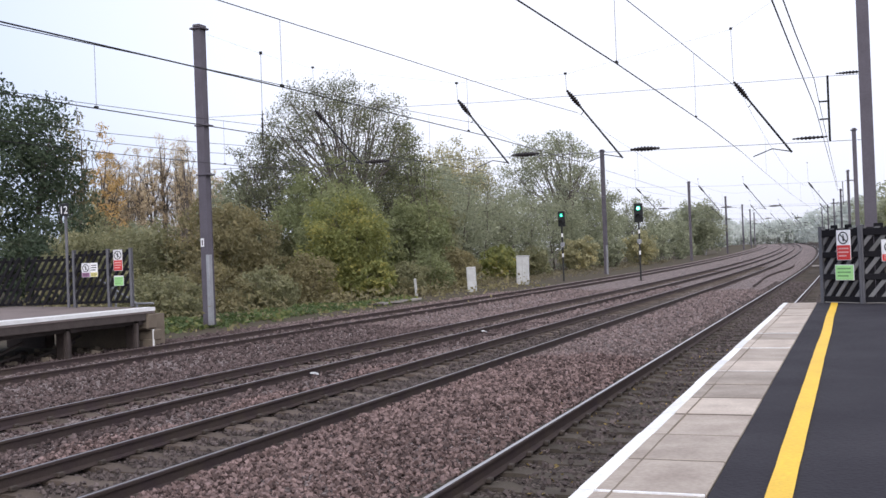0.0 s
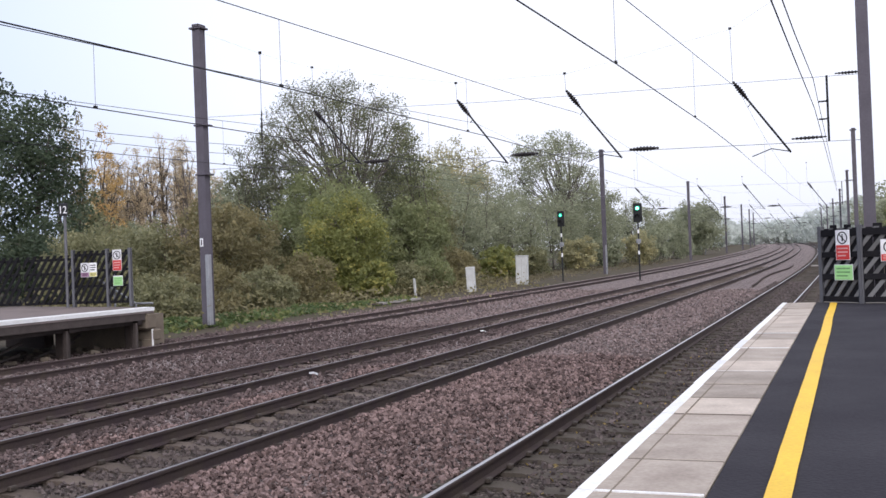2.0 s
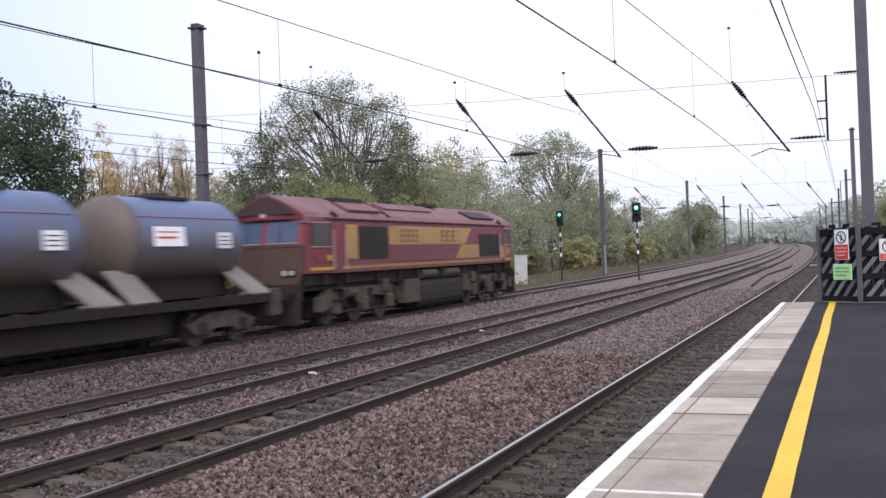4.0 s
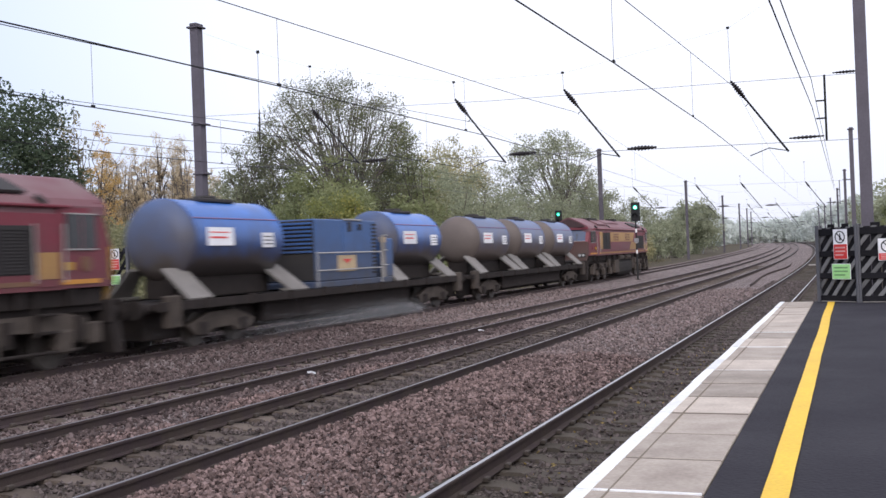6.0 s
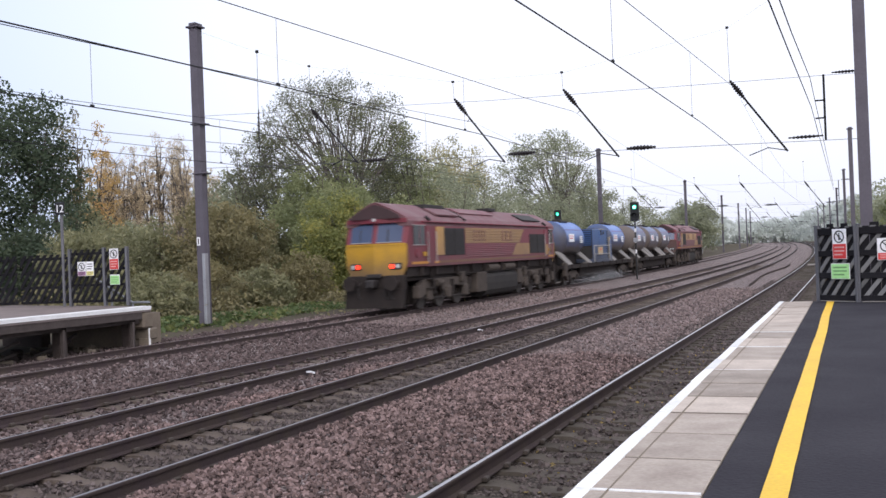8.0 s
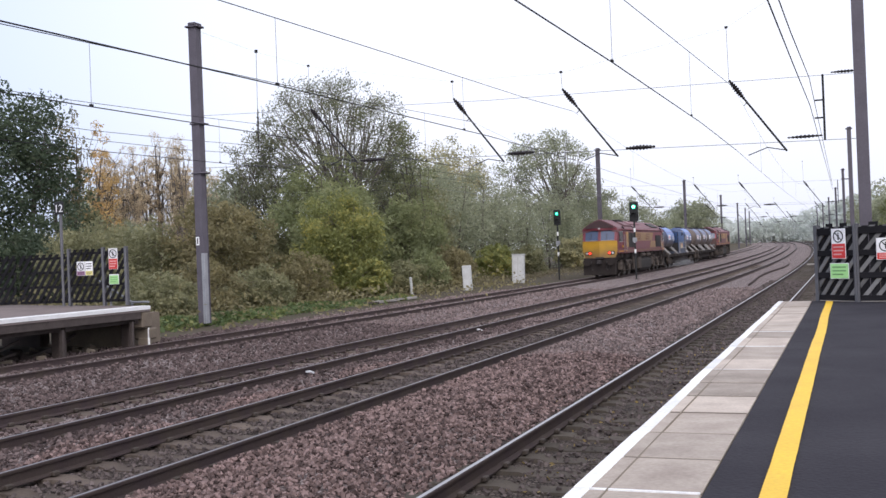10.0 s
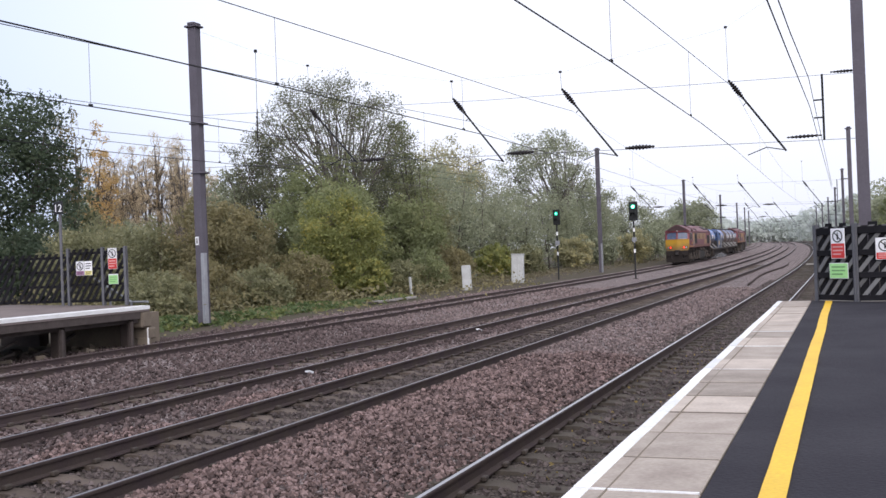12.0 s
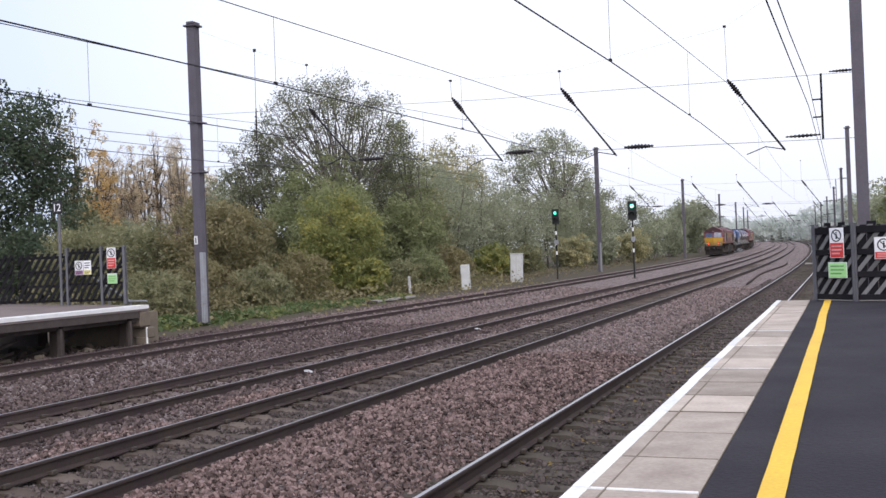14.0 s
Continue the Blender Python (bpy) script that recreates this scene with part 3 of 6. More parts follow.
    T("bush", -26.0, 60, 6.2, 5.5, 18000, .1, OLIVE_LEAF, 33, "dense olive-green bush beside the line", "bush", bare=.0, stems=3, clumps=180)
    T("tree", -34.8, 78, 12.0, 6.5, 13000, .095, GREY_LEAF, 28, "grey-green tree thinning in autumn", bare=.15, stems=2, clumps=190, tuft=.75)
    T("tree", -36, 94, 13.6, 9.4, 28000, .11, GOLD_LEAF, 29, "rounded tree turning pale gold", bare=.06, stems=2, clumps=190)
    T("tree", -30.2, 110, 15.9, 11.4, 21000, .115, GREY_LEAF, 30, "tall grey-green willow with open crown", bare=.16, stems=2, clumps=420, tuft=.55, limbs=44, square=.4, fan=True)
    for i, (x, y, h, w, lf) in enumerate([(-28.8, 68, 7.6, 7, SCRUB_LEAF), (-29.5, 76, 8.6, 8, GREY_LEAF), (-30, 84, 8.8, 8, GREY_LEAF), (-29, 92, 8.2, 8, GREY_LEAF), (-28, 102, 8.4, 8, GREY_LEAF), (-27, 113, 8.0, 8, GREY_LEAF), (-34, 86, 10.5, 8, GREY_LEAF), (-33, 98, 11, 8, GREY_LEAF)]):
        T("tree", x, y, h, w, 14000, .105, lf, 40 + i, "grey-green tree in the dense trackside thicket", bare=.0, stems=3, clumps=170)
    for i, (x, y, h, w, lf) in enumerate([(-25.4, 66, 2.6, 4, RUST_LEAF), (-24.8, 74, 2.8, 4, YELLOW_LEAF), (-25, 83, 2.6, 4, SCRUB_LEAF), (-24.3, 97, 3.4, 4, GOLD_LEAF), (-23.8, 108, 3.6, 4, GREY_LEAF), (-23.2, 120, 4.2, 5, GOLD_LEAF), (-23.2, 131, 4.6, 6, GREY_LEAF)]):
        T("bush", x, y, h, w, 5500, .13, lf, 60 + i, "scrubby autumn bush beside the line", "bush", bare=.0, stems=4, clumps=110)
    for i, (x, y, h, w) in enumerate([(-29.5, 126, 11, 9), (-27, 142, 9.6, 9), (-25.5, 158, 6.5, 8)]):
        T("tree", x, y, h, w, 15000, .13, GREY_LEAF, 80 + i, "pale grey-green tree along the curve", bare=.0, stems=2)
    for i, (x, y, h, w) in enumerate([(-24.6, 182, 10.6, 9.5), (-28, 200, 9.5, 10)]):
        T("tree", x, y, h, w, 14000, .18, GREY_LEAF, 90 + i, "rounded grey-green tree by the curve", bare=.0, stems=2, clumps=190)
    for i, (x, y, h, w, lf) in enumerate([(-23.6, 31.5, 1.8, 3.4, SCRUB_LEAF), (-24.4, 35, 2.3, 3.6, RUST_LEAF), (-23.6, 38.4, 2.0, 3.2, SCRUB_LEAF), (-23.9, 42.2, 2.5, 3.6, RUST_LEAF), (-23.0, 52, 2.0, 3.0, SCRUB_LEAF), (-23.4, 56.5, 2.6, 3.6, OLIVE_LEAF), (-23.8, 61, 2.6, 3.6, RUST_LEAF)]):
        T("bush", x, y, h, w, 8000, .07, lf, 300 + i, "low tangled autumn bush behind the ivy", "bush", bare=.0, stems=4, clumps=130)
    # distant woods; their fading in the mist is painted into leaf and bark
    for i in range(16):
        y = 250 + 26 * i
        T("tree", -31 + lat(y) - 1.5 * (i % 3), y, 9.5 + 2 * (i % 3), 15, 3200, .5, HAZE_LEAF, 100 + i, "distant tree with mist painted into its pale colours", bare=.0, stems=2, clumps=80)
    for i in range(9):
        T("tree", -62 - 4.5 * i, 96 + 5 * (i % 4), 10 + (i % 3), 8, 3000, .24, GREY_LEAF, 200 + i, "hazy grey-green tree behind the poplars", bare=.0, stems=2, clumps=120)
    for i in range(8):
        T("bush", -38 - 3.2 * i, 62 + 3 * (i % 3), 4.6 + (i % 3) * .5, 5.5, 7500, .11, (SCRUB_LEAF, GREY_LEAF, RUST_LEAF)[i % 3], 220 + i, "tangled autumn scrub behind the far platform", "bush", bare=.0, stems=3, clumps=120)
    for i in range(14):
        T("tree", -95 + 6.5 * i, 520 + 9 * (i % 4), 11 + (i % 4), 15, 2600, .55, HAZE_LEAF, 240 + i, "distant tree with mist painted into its pale colours", bare=.0, stems=2, clumps=90)
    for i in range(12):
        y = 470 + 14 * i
        T("tree", -50 + 8 * i + lat(470) * 1.2, y, 10 + (i % 3), 16, 2600, .55, HAZE_LEAF, 130 + i, "distant tree with mist painted into its pale colours", bare=.0, stems=2, clumps=80)
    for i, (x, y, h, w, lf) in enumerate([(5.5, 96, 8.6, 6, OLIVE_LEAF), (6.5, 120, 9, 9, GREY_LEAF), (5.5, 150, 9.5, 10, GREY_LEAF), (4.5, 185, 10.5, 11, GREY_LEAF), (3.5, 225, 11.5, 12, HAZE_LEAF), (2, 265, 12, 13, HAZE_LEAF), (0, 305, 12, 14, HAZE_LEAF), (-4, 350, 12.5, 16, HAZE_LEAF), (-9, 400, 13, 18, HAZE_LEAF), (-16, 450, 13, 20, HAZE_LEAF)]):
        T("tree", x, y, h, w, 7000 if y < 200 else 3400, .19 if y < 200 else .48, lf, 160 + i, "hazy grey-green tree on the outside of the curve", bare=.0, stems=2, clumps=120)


def low_plants(name, n, x0, sx, y0, y1, tall, leaf, seed, label, slim=.6, size=1.0):
    """Low leafy plants along the foot of the scrub."""
    rng = np.random.default_rng(seed)
    y = rng.uniform(y0, y1, n)
    x = x0 + rng.normal(0, 1, n) * sx * .5 - rng.random(n) * sx
    patch = np.array([.5 + .9 * noise.noise((a * .5, b * .35, seed)) for a, b in zip(x, y)]).clip(.05, 1.2)
    h = rng.random(n) ** 1.5 * tall * patch * 1.6
    z = np.array([ground_height(a) + rise(b) for a, b in zip(x, y)]) + np.maximum(.02, h)
    c = np.stack([x + [lat(b) for b in y], y, z], 1)
    nrm = rng.normal(0, .7, (n, 3)) + [0, 0, .8]
    nrm /= np.linalg.norm(nrm, axis=1)[:, None]
    u = np.cross(nrm, rng.normal(0, 1, (n, 3)))
    u /= np.linalg.norm(u, axis=1)[:, None]
    w = np.cross(nrm, u)
    s = size * rng.uniform(.04, .1, (n, 1)) * (1 + y[:, None] / 120)
    v = np.stack([c - u * s, c + w * s * slim, c + u * s, c - w * s * slim], 1).reshape(-1, 3)
    tagged(link_np(name, v, np.arange(4 * n).reshape(-1, 4), leaf), label, "undergrowth", kind="stuff")


def build_undergrowth():
    low_plants("ivy", 9000, -20.75, .9, 25, 41, .24, IVY_LEAF, 8, "low bright green nettles and ivy along the track side")
    low_plants("ivy", 4000, -20.4, .6, 41, 47, .22, IVY_LEAF, 9, "thin strip of green ground plants by the track")
    low_plants("dry_grass", 11000, -22.8, 2.2, 46, 140, .3, DRY_GRASS, 10, "dry grass and dead stems at the foot of the scrub", .25)
    low_plants("brambles", 15000, -23.0, 4.5, 26, 66, .8, RUST_LEAF, 11, "tangled brambles under the bushes")


# ---- overhead line ----
SPANS = [-24.0, 29.3, 82.4, 133.5, 187.0, 236.0, 278.0, 318.0]
MAST_X = {29.3: -20.1, 82.4: -18.45, 133.5: -18.35}


def mast(x, y, z0, top, label, cap=True):
    z0 -= .12
    m = empty("overhead_line_mast", pose(x, y, z0), label, "mast", "overhead line masts")
    h = top - z0
    w, d, t = .15, .15, .018
    part("column", prism(bmesh.new(), [(-w, -d), (w, -d), (w, -d + t), (t / 2, -d + t), (t / 2, d - t), (w, d - t), (w, d), (-w, d), (-w, d - t), (-t / 2, d - t), (-t / 2, -d + t), (-w, -d + t)], 0, h, "z"), MAST_STEEL, m)
    part("column_back", boxes(((-w + .01, -d + .03, 0), (w - .01, d - .03, h - .02))), MAST_STEEL, m)
    part("foot", boxes(((-.38, -.38, -.9), (.38, .38, -.25), .03)), CONCRETE, m)
    if cap:
        part("cap", boxes(((-.24, -.22, h), (.24, .22, h + .06), .01), ((-.12, -.22, h + .06), (.16, .2, h + .16), .02)), MAST_STEEL, m, "bolted cap with span wire clamps")
    return m, h


def insulator(a, b, r, name="insulator", parent=None):
    """A ribbed rod between two places."""
    a, b = Vector(a), Vector(b)
    n = 9
    pts, rad = [], []
    for i in range(n):
        for q, s in ((.05, .55), (.5, 1), (.95, .55)):
            pts.append(a.lerp(b, (i + q) / n))
            rad.append(r * s * (.45 + .75 * math.sin(math.pi * (i + .5) / n)))
    return part(name, tube(bmesh.new(), pts, rad, 8), INSULATOR, parent)


def span(y, right, detail):
    xl = MAST_X.get(y, -18.4) if y < 140 else -18.4
    base = along(xl, y, 0)
    zl = base.z + .12
    dz = rise(y)
    ml, h = mast(base.x, y, zl, 9.9 + dz, "weathered grey steel overhead line mast beside the scrub")
    xr = right
    mr, hr = mast(xr + lat(y), y, dz - .3, 10.1 + dz, "weathered grey steel overhead line mast beyond the platform")
    if detail:
        part("sleeve", boxes(((.05, -.165, 0), (.165, .04, 2.35), .01)), GALV, ml, "bare grey lower column")
    if detail and y < 40:
        part("sign_plate", boxes(((-.13, -.165, 2.62), (.0, -.158, 2.9))), WHITE_SIGN, ml, "small white number plate with unreadable marks")
        part("sign_marks", boxes(((-.085, -.17, 2.67), (-.045, -.165, 2.85))), BLACK_INK, ml)
        for z in (5.0, 6.65):
            part("wire_clamp", boxes(((-.2, -.2, z), (.3, .2, z + .05), .01)), MAST_STEEL, ml)
    sp = empty("headspan", pose(*along(0, y, 0)), "overhead headspan of cross wires, insulators and registration arms", "overhead line", "headspans")
    L, R = base.x, xr + lat(y)
    sx = sp.location

    def rel(x, z):
        return Vector((x + lat(y) - sx.x, 0, z + dz - sx.z))
    lo = [rel(L - lat(y), 5.2), rel((L + R) / 2 - lat(y), 4.88), rel(R - lat(y), 4.63)]
    up = [rel(L - lat(y), 6.95), rel((L + R) / 2 - lat(y), 6.55), rel(R - lat(y), 6.36)]
    part("lower_span_wire", tube(bmesh.new(), lo, .008, 5), THIN_WIRE, sp)
    part("upper_span_wire", tube(bmesh.new(), up, .007, 5), THIN_WIRE, sp)
    # head wires sagging between the mast tops
    if y < 40:
        pts = [rel(L - lat(y), 9.85), rel(-17.75, 8.85), rel(-15.83, 8.17), rel(-10.95, 7.22), rel(-7.55, 7.15), rel(-2.9, 7.9), rel(R - lat(y), 9.8)]
        part("head_wire", tube(bmesh.new(), pts, .003, 4), THIN_WIRE, sp)
        part("drop_wire", rod(rel(-17.75, 8.85), rel(-17.8, 5.2), .008, 5), WIRE, sp)
        insulator(rel(-17.77, 7.0), rel(-17.79, 5.9), .035, "drop_insulator", sp)
        part("drop_clamp", boxes((tuple(rel(-17.8, 8.82) - Vector((0, .03, 0))), tuple(rel(-17.7, 8.92) + Vector((0, .03, 0))), .01)), WIRE, sp)
    for c, (o1, o2, z1, z2, oi, hang) in zip(TRACKS.values(), ((-.25, 1.19, 6.47, 4.43, None, 1.43), (-.42, 1.14, 6.68, 4.6, 1.78, .46), (-.7, .84, 6.71, 4.67, 1.37, .48), (-.03, 1.56, 6.83, 5.0, 2.1, 1.34))):
        a, b = rel(c + o1, z1), rel(c + o2, z2)
        m0 = a.lerp(b, .27)
        part("arm", rod(m0, b, .03, 6), WIRE, sp, "dark registration tube")
        insulator(a, m0, .075, "arm_insulator", sp)
        part("hanger", rod(a, a + Vector((-.02, 0, hang)), .006, 5), WIRE, sp)
        part("hanger_clamp", boxes((tuple(a + Vector((-.06, -.03, hang))), tuple(a + Vector((.02, .03, hang + .06))), .005)), WIRE, sp)
        part("steady_arm", tube(bmesh.new(), [b + Vector((-.05, 0, .03)), b + Vector((-.5, 0, .13)), b + Vector((-1.0, 0, -.05))], .014, 5), WIRE, sp)
        part("hook", tube(bmesh.new(), [m0 + Vector((.0, 0, 0)), m0 + Vector((.06, 0, -.1)), m0 + Vector((-.02, 0, -.18))], .013, 5), WIRE, sp)
        if oi:
            z = 4.66 - .0275 * (c + oi)
            insulator(rel(c + oi - .42, z + .01), rel(c + oi + .42, z), .07, "span_insulator", sp)
    # drop tube beside the right mast
    q = rel(R - lat(y) - .92, 6.4)
    part("drop_tube", rod(q, q - Vector((0, 0, 1.75)), .03, 6), WIRE, sp)
    for z in (.68, 1.15):
        part("bracket", rod(q - Vector((.24, 0, z)), q - Vector((-.03, 0, z)), .022, 6), WIRE, sp)
    insulator(q + Vector((.2, 0, .03)), rel(R - lat(y), 6.42), .04, "top_insulator", sp)
    insulator(q - Vector((.95, 0, 1.62)), q - Vector((.05, 0, 1.62)), .045, "end_insulator", sp)
    return sp


def wire(name, pts, r, material, label):
    tagged(part(name, tube(bmesh.new(), pts, r, 5), material), label, "wire", "overhead wires")


def build_overhead():
    for y in SPANS[1:]:
        span(y, .47, y < 100)
    # heights of contact wire and catenary over each track up to the first span, as (y, z)
    near = {"one": ([(-20, 4.3), (9, 4.28), (13.2, 4.38), (22, 4.52), (29.3, 4.54)], [(-20, 6.2), (0, 4.95), (8, 5.1), (14, 5.38), (18.5, 5.64), (29.3, 6.25)]),
            "two": ([(-20, 4.3), (7.4, 4.32), (12.6, 4.42), (21.5, 4.56), (29.3, 4.58)], [(-20, 6.0), (0, 5.1), (11, 5.3), (16.4, 5.5), (24.6, 5.78), (29.3, 6.0)]),
            "three": ([(-20, 4.3), (5, 4.32), (12, 4.38), (16.8, 4.44), (29.3, 4.52)], [(-20, 6.0), (0, 5.1), (10.6, 5.28), (18, 5.5), (23.3, 5.69), (29.3, 5.95)]),
            "four": ([(-20, 4.7), (12, 4.66), (19.6, 4.68), (25.7, 4.76), (29.3, 4.86)], [(-20, 6.2), (0, 5.4), (18.1, 5.73), (22.7, 5.88), (29.3, 6.15)])}
    dropper_at = {"one": (13.2, 20.5), "two": (12.5, 20.0), "three": (12.4, 19.5, 25.5), "four": (18.4, 24.2)}
    for nm, c in TRACKS.items():
        low, high = near[nm]
        x = c - .12
        wire("contact_wire", [along(x, a, b) for a, b in low], .009, WIRE, "dark contact wire over a track")
        wire("catenary_wire", [along(x, a, b) for a, b in high], .007, WIRE, "sagging catenary wire over a track")
        for y in dropper_at[nm]:
            z0, z1 = (float(np.interp(y, [a for a, b in q], [b for a, b in q])) for q in (low, high))
            wire("dropper", [along(x, y, z0), along(x, y, z1)], .004, THIN_WIRE, "thin vertical dropper between the overhead wires")
            wire("dropper_clip", [along(x, y - .03, z0 + .02), along(x, y + .03, z0 + .02)], .022, WIRE, "small dark clip where a dropper holds its wire")
        cont, cat = [], []
        for a, b in zip(SPANS[1:], SPANS[2:]):
            for k in range(12):
                t = k / 12
                y = a + (b - a) * t
                cont.append(along(x, y, low[-1][1] - (.5 if a < 40 else .3) * t * (1 - t)))
                cat.append(along(x, y, high[-1][1] - 3.4 * t * (1 - t)))
                if k in (2, 5, 8) and y < 82:
                    wire("dropper", [cont[-1], cat[-1]], .003, THIN_WIRE, "thin vertical dropper between the overhead wires")
        wire("contact_wire", cont, .006, THIN_WIRE, "contact wire over the far track")
        wire("catenary_wire", cat, .004, THIN_WIRE, "thin catenary wire over the far track")
    for z in ((6.0, 6.03, 6.16, 6.33, 6.4), (5.6, 5.76, 5.83, 6.0, 6.1)):
        wire("return_wire", [along(-20.5, q, h) for q, h in zip((-20, 24.5, 29.0, 33.0), z)] + [along(-18.8, 82.4, z[4])], .009, WIRE, "thin dark return wire beside the masts")
    for dx, dz in ((0, 0), (.12, .3)):
        wire("feeder_wire", [along(-.8, -6, 4.7 + dz * .6), along(-.8, 13.2, 4.96 + dz * 1.4), along(-.8, 19.5, 5.21 + dz * 1.7), along(-.8, 30.0, 5.65 + dz * 2.6), along(-.8, 82.4, 5.7 + dz)], .011, WIRE, "dark feeder wire beside the mast")


build_trees()
build_undergrowth()
low_plants("fallen_leaves", 300, -2.3, 1.0, 4.5, 24, .01, FALLEN_LEAF, 21, "yellow fallen leaves scattered along the rail", .6, .32)
build_overhead()


# ---- far platform and what stands on it ----
def build_far_platform():
    pf = empty("platform_far", pose(0, 0, 0), "old far platform on dark beams with a white-painted edge", "platform", kind="structure")
    e, end = -17.25, 22.65
    surface = mat("worn_platform_surface", (.23, .19, .18), .9, tint=(.14, .12, .11), scale=1.2, fine=40)
    part("deck", prism(bmesh.new(), [(e + .0, .8), (e, .935), (e - .35, .945), (-22, 1.04), (-22, .8)], -14, end), surface, pf)
    part("white_edge", prism(bmesh.new(), [(e - .3, .948), (e + .012, .942), (e + .012, .85), (e + .004, .85), (e + .004, .938), (e - .3, .944)], -14, end + .01), WHITE_LINE, pf, "white-painted platform edge")
    part("fascia", prism(bmesh.new(), [(e - .1, .62), (e - .02, .62), (e - .02, .84), (e - .1, .84)], -14, end - .35), OLD_TIMBER, pf, "dark stained edge beam")
    part("lower_beam", prism(bmesh.new(), [(e - .5, .5), (e - .3, .5), (e - .3, .74), (e - .5, .74)], -14, end - .5), OLD_TIMBER, pf)
    # wall added out of view to keep the hollow under the deck dark
    part("back_wall", prism(bmesh.new(), [(-20.3, -.4), (-20.0, -.4), (-20.0, .74), (-20.3, .74)], -14, 9), BRICKWORK, pf)
    for y in (9.2, 11.9, 14.4, 17.0, 19.75, 22.3):
        part("pier", boxes(((e - .6, y - .13, -.4), (e - .34, y + .13, .5), .02)), BRICKWORK, pf)
        part("prop", boxes(((e - .16, y - .33, -.4), (e - .06, y - .25, .56), .01)), OLD_TIMBER, pf)
        part("cross_beam", boxes(((-21.9, y - .12, .5), (e - .15, y + .12, .74), .01)), OLD_TIMBER, pf)
    part("end_wall", boxes(((-22, end - .38, -.4), (-20.6, end - .02, .73), .02)), BRICKWORK, pf)
    part("end_block", boxes(((e - .55, end - .3, .36), (e + .0, end + .12, .8), .05)), STAINED_BLOCK, pf, "worn concrete end block")
    part("end_block", boxes(((e - .5, end - .1, .05), (e - .0, end + .3, .36), .04)), STAINED_BLOCK, pf)
    part("end_block", boxes(((e - .34, end - .12, -.3), (e - .02, end + .06, .1), .02)), STAINED_BLOCK, pf)
    part("painted_edge", boxes(((e - .02, end - .1, -.2), (e - .006, end - .04, .36))), WHITE_LINE, pf, "white-painted edge of the foot block")
    for y in (10.4, 13.2, 15.7, 18.4, 21.0):
        part("back_pier", boxes(((-21.6, y - .12, -.4), (-21.35, y + .12, .5), .02)), BRICKWORK, pf)
    part("ramp", prism(bmesh.new(), [(end, .7), (end + 1.2, .72), (end + 1.2, -.3), (end, -.3)], -20.5, e - .6, "x"), STAINED_BLOCK, pf)
    rail = empty("ramp_railing", pose(e - .8, end + .3, .7), "short grey steel handrail at the platform end", "railing")
    part("post", rod((0, 0, 0), (0, 0, .35), .03), GALV, rail)
    part("post", rod((-.7, 0, 0), (-.7, 0, .75), .03), GALV, rail)
    part("top_rail", tube(bmesh.new(), [(-1.2, 0, 1.0), (-.7, 0, .72), (0, 0, .33), (.55, 0, .33)], .03), GALV, rail)
    # tall post with the stopping-point board
    p = empty("stop_marker", pose(-19.79, 22.3, 1.0), "slim grey post carrying a dark board numbered 12", "sign")
    part("post", rod((0, 0, -.05), (0, 0, 2.54), .04), FENCE_STEEL, p)
    part("board", boxes(((-.16, -.07, 2.47), (.16, -.045, 2.82), .05)), BLACK_INK, p, "small dark square board")
    numeral(p, "12", (0, -.076, 2.54), .29)


def build_rubble():
    rng = random.Random(77)
    for i in range(46):
        x, y, s = -17.75 - rng.random() * 2.6, rng.uniform(15, 22.2), rng.uniform(.06, .17)
        lump = empty("rubble", pose(x, y, ground_height(x) + s * .25, rng.uniform(-25, 25), rng.uniform(-25, 25), rng.uniform(0, 180)), "broken brick and concrete lying under the platform", "rubble", "rubble under the platform")
        part("chunk", boxes(((-s, -s * .7, -s * .5), (s, s * .7, s * .4), s * .12)), STAINED_BLOCK if i % 3 else BRICKWORK, lump)
    for i, (y, ln, up) in enumerate(((16.1, 1.3, .35), (18.2, 1.6, .5), (18.6, 1.1, .2), (20.6, 1.4, .3), (21.3, 1.0, .42))):
        x = -18.1 - .25 * i
        plank = empty("fallen_timber", pose(x, y, ground_height(x) + up / 2 + .03), "grey broken timber propped under the platform", "timber", "fallen timbers under the platform")
        part("timber", rod((0, -ln / 2, -up / 2), (.1, ln / 2, up / 2), .04, 4), OLD_TIMBER, plank)


def numeral(parent, body, place, size, material=None):
    cu = bpy.data.curves.new("numeral", "FONT")
    cu.body, cu.size, cu.extrude, cu.align_x = body, size, .003, "CENTER"
    tmp = bpy.data.objects.new("numeral_text", cu)
    scene.collection.objects.link(tmp)
    me = bpy.data.meshes.new_from_object(tmp.evaluated_get(bpy.context.evaluated_depsgraph_get()))
    bpy.data.objects.remove(tmp)
    me.materials.clear()
    me.materials.append(material or WHITE_SIGN)
    ob = new("numeral", me)
    ob.parent = parent
    ob.matrix_basis = Matrix.Translation(place) @ pose(0, 0, 0, 90)
    return ob


def clip_slat(x, w, h, lean, wide):
    """A leaning slat cut to the panel: corners in (x, z), or None."""
    out = []
    poly = [(x, 0), (x + wide, 0), (x + wide + lean * h, h), (x + lean * h, h)]
    for edge, keep in ((0, 1), (w, -1)):
        res = []
        for (ax, az), (bx, bz) in zip(poly, poly[1:] + poly[:1]):
            ina, inb = (ax - edge) * keep >= 0, (bx - edge) * keep >= 0
            if ina:
                res.append((ax, az))
            if ina != inb:
                t = (edge - ax) / (bx - ax)
                res.append((edge, az + t * (bz - az)))
        poly = res
        if len(poly) < 3:
            return None
    return poly


